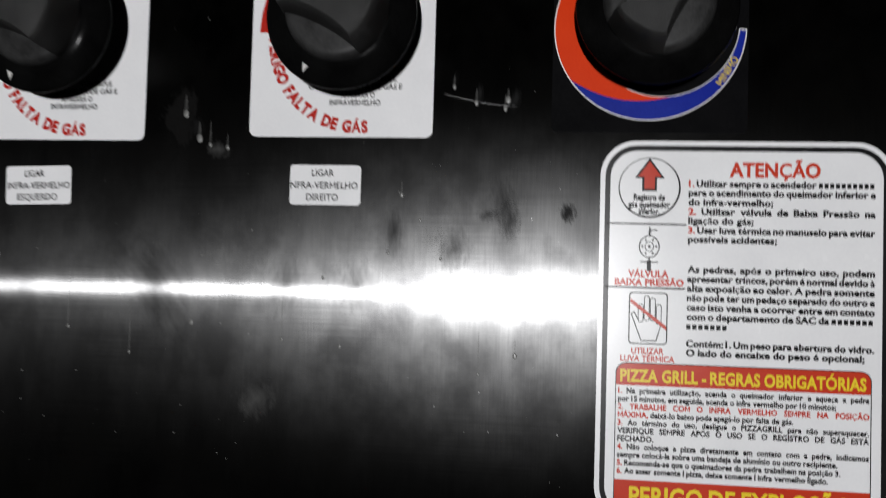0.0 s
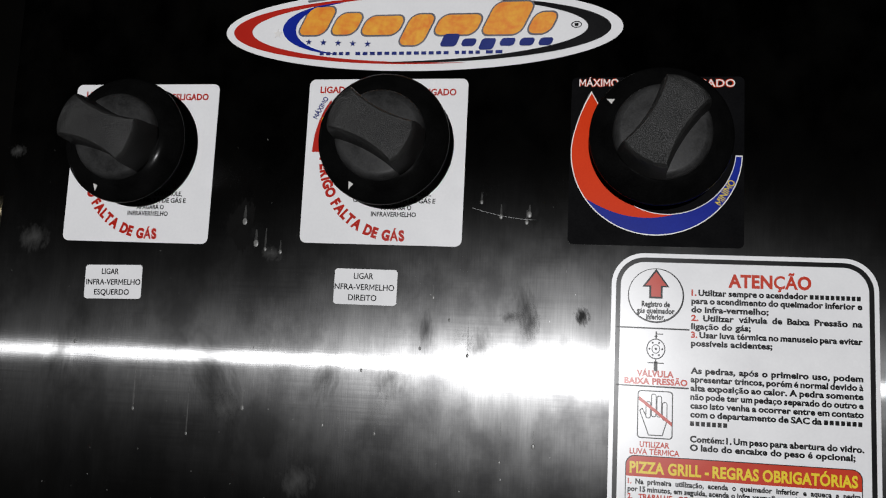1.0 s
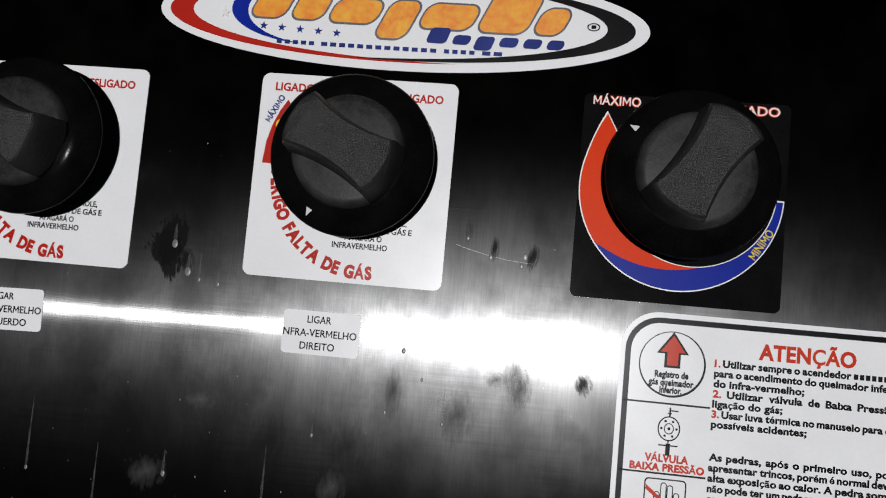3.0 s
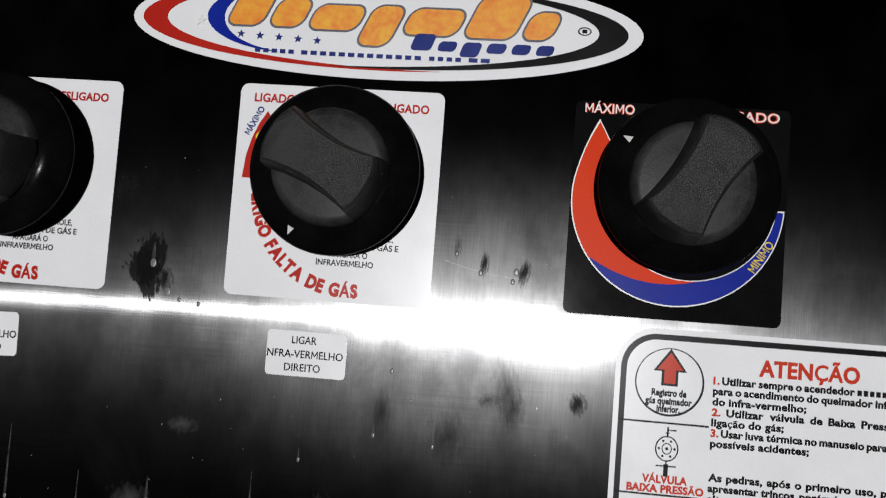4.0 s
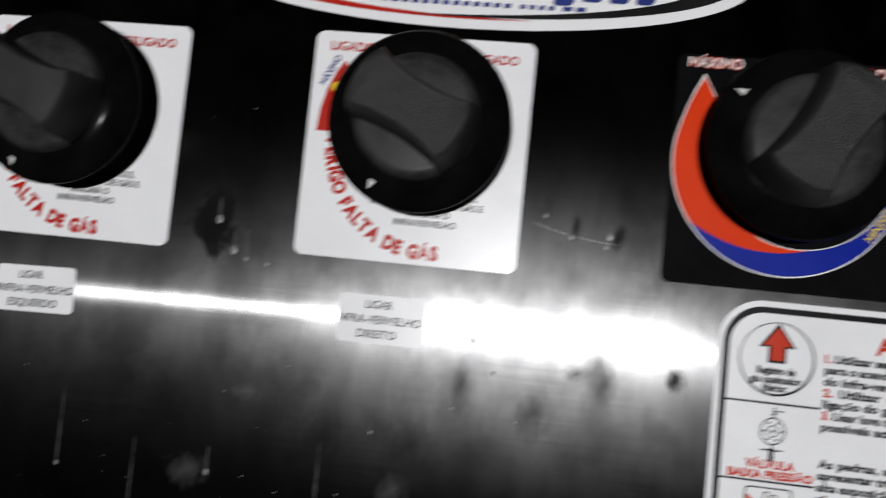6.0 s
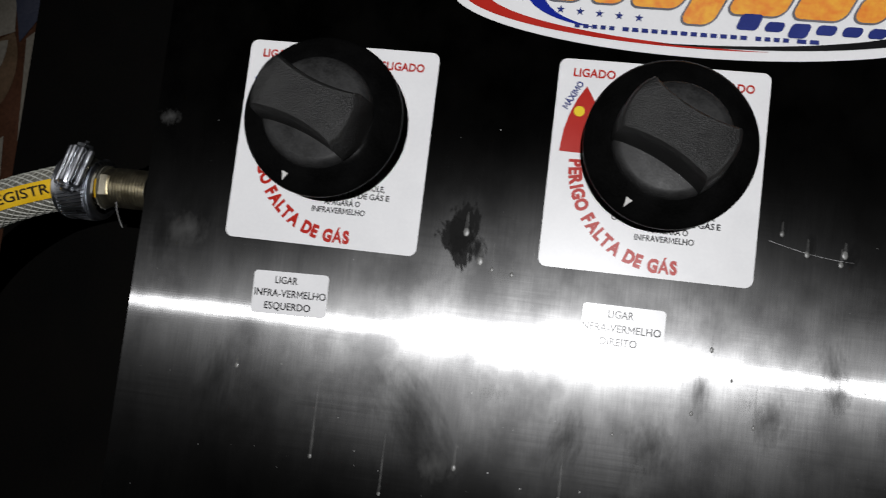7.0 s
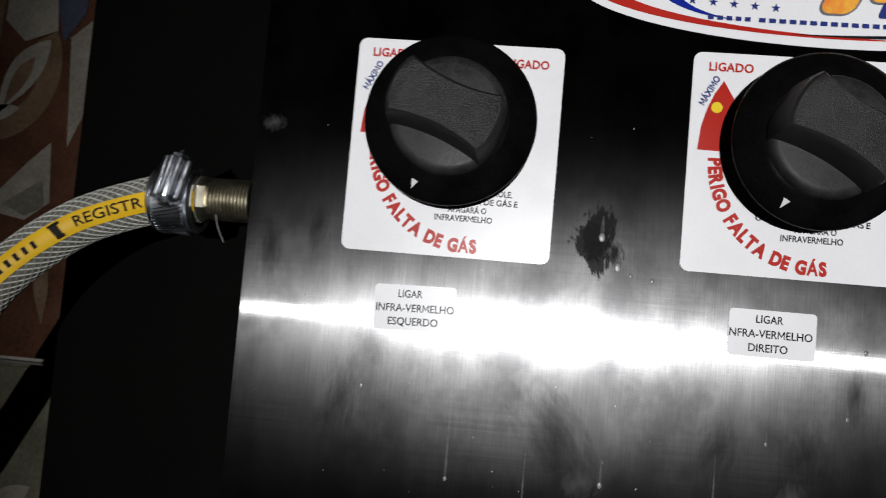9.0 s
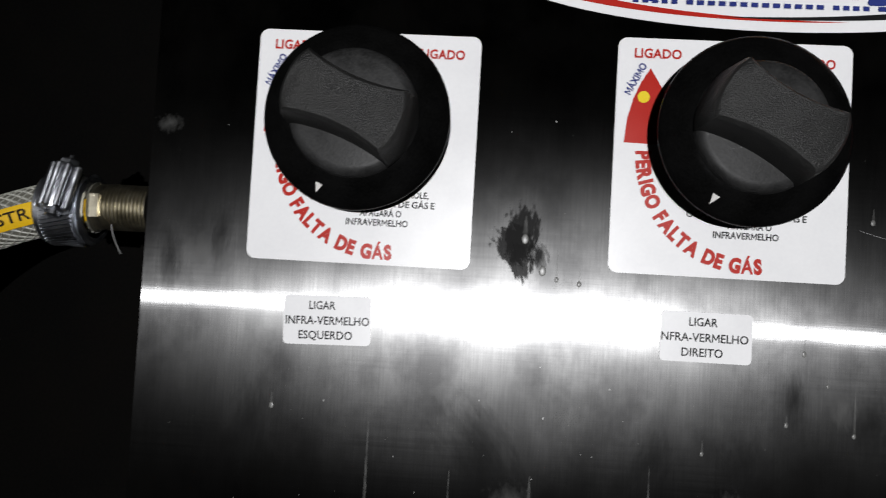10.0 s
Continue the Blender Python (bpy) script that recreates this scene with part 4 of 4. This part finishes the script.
for x, z, run, w, seed in ((-0.0250, 0.9085, 0.007, 0.0019, 1), (-0.0193, 0.8992, 0.006, 0.0020, 2), (-0.0150, 0.8968, 0.009, 0.0011, 3), (-0.0082, 0.8958, 0.005, 0.0012, 4),
                           (0.0768, 0.9188, 0.004, 0.0012, 5), (0.0850, 0.9130, 0.005, 0.0014, 6), (0.0965, 0.9140, 0.004, 0.0017, 7), (0.0955, 0.9108, 0.005, 0.0013, 8),
                           (0.0585, 0.8790, 0.005, 0.0012, 9), (0.0735, 0.8560, 0.014, 0.0010, 10), (0.0655, 0.8700, 0.003, 0.0008, 11), (-0.0690, 0.8270, 0.024, 0.0010, 12),
                           (-0.0990, 0.8540, 0.004, 0.0012, 13), (-0.0440, 0.8180, 0.020, 0.0009, 14), (-0.0200, 0.8300, 0.008, 0.0013, 15), (0.0150, 0.8250, 0.018, 0.0010, 16),
                           (0.0300, 0.8480, 0.004, 0.0009, 17), (0.0540, 0.8580, 0.003, 0.0010, 18), (0.1010, 0.8220, 0.006, 0.0014, 19), (0.0880, 0.8150, 0.016, 0.0009, 20), (0.0370, 0.8230, 0.004, 0.0010, 21)):
    drip(x, z, run, w, seed)

bm = bmesh.new()
curve_pts = [(0.0730 + 0.0265 * k / 16, 0.9163 - 0.0045 * (1 - (1 - k / 16) ** 1.8)) for k in range(17)]
strip(bm, [(x, z - 0.00005) for x, z in curve_pts], [(x, z + 0.00005) for x, z in curve_pts], 0.00004, False)
scratch = part("scratch", bm, SCRATCH)
scratch.matrix_world = on_panel(0, 0)
tagged(scratch, "thin bright curved scratch in the brushed steel", "scratch")

rng = random.Random(4)
bm = bmesh.new()
for k in range(170):
    x, z = rng.uniform(-0.14, 0.125), rng.uniform(0.775, 0.945)
    r = rng.choice((0.00008, 0.00010, 0.00014, 0.00022))
    flat(bm, oval(x, z, r, r * rng.uniform(0.8, 1.8), 8), 0.00005)
specks = part("grease_specks", bm, DRIP)
specks.matrix_world = on_panel(0, 0)
tagged(specks, "tiny pale grease specks spattered over the steel", "specks", kind="stuff")

# ---- tiles and plaster on the wall behind the hose ----
FACE = 0.100


def wall_tile(x0, z0, x1, z1, material, label=""):
    bm = box(bmesh.new(), x0, FACE, z0, x1, 0.1125, z1)
    bmesh.ops.bevel(bm, geom=[e for e in bm.edges if all(v.co.y < FACE + 0.001 for v in e.verts)], offset=0.0014, segments=2, affect="EDGES")
    return part("tile", bm, material, wall_north, label, True)


def glaze(tile, pts, material, k=1):
    """A painted shape in the glaze, in wall coordinates."""
    bm = bmesh.new()
    bm.faces.new([bm.verts.new((x, FACE - 0.0002 * k, z)) for x, z in pts])
    part("glaze_shape", bm, material, tile)


def leaf(cx, cz, long, wide, turn, n=16):
    c, s = math.cos(radians(turn)), math.sin(radians(turn))
    pts = []
    for k in range(2 * n):
        t = k / n if k < n else 2 - k / n
        y = wide * math.sin(math.pi * t) ** 0.9 * (1 if k < n else -0.7) * (0.4 + 0.6 * t)
        x = long * (t - 0.5)
        pts.append((cx + c * x - s * y, cz + s * x + c * y))
    return pts


def ring_arc(cx, cz, r0, r1, a0, a1, n=24):
    return oval(cx, cz, r1, r1 * 1.05, n, a0, a1, False) + oval(cx, cz, r0, r0 * 1.05, n, a1, a0, False)


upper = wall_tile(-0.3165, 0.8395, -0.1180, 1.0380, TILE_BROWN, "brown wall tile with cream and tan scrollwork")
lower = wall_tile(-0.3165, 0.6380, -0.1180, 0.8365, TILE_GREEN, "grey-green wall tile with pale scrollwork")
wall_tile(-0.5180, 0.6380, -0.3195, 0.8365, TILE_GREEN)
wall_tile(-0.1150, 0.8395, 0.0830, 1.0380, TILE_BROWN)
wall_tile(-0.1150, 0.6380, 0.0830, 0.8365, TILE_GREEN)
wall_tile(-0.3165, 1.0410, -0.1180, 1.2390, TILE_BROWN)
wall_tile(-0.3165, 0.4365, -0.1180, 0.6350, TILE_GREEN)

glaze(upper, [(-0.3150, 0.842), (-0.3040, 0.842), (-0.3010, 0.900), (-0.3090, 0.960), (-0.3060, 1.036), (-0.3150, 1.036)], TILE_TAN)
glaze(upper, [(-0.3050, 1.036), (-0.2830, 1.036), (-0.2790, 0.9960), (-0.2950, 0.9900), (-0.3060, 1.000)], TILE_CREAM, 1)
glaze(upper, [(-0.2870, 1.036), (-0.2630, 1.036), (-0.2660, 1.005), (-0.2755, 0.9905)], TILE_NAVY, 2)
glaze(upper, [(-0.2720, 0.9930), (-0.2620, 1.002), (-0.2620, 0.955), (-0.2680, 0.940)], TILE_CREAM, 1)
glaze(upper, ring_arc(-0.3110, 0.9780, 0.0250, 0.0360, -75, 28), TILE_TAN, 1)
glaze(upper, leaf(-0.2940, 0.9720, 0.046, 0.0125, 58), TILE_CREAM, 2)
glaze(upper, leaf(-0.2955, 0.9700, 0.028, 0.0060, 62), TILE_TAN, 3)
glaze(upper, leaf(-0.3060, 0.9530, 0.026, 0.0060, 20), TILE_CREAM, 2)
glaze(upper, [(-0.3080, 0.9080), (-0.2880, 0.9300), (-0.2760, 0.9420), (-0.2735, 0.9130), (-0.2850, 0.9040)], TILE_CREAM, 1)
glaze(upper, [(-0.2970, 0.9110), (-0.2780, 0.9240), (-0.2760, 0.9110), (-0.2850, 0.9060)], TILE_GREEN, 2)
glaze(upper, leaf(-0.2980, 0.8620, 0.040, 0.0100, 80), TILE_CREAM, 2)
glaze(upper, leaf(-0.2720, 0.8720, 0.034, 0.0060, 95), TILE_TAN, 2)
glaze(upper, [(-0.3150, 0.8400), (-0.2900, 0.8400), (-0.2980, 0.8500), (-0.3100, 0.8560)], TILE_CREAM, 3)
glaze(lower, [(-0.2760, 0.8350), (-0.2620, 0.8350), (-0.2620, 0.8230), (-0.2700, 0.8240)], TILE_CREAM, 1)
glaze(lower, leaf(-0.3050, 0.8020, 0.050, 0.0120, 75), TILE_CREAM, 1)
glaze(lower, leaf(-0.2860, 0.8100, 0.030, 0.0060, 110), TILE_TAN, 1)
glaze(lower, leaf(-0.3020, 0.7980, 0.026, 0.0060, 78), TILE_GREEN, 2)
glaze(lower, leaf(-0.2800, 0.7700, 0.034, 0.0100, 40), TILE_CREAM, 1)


def plaster_patch():
    """Old whitewashed plaster with a chipped edge beside the tiles."""
    pts = [(-0.75, 0.8400), (-0.75, 1.30)]
    zs = np.linspace(1.30, 0.8400, 70)
    edge = [(-0.3130 + 0.0045 * noise.noise(Vector((0, 0, z * 38))) + 0.0022 * noise.noise(Vector((3, 0, z * 160))) - 0.010 * max(0.0, (0.93 - z) / 0.09), z) for z in zs]
    bm = bmesh.new()
    f = [bm.verts.new((x, FACE - 0.0012, z)) for x, z in pts + edge]
    b = [bm.verts.new((x - 0.001, 0.1125, z)) for x, z in pts + edge]
    bm.faces.new(f)
    for i in range(len(f)):
        j = (i + 1) % len(f)
        bm.faces.new((f[i], f[j], b[j], b[i]))
    ob = part("plaster_patch", bm, PLASTER, wall_north, "old whitewashed plaster with a chipped edge")


plaster_patch()
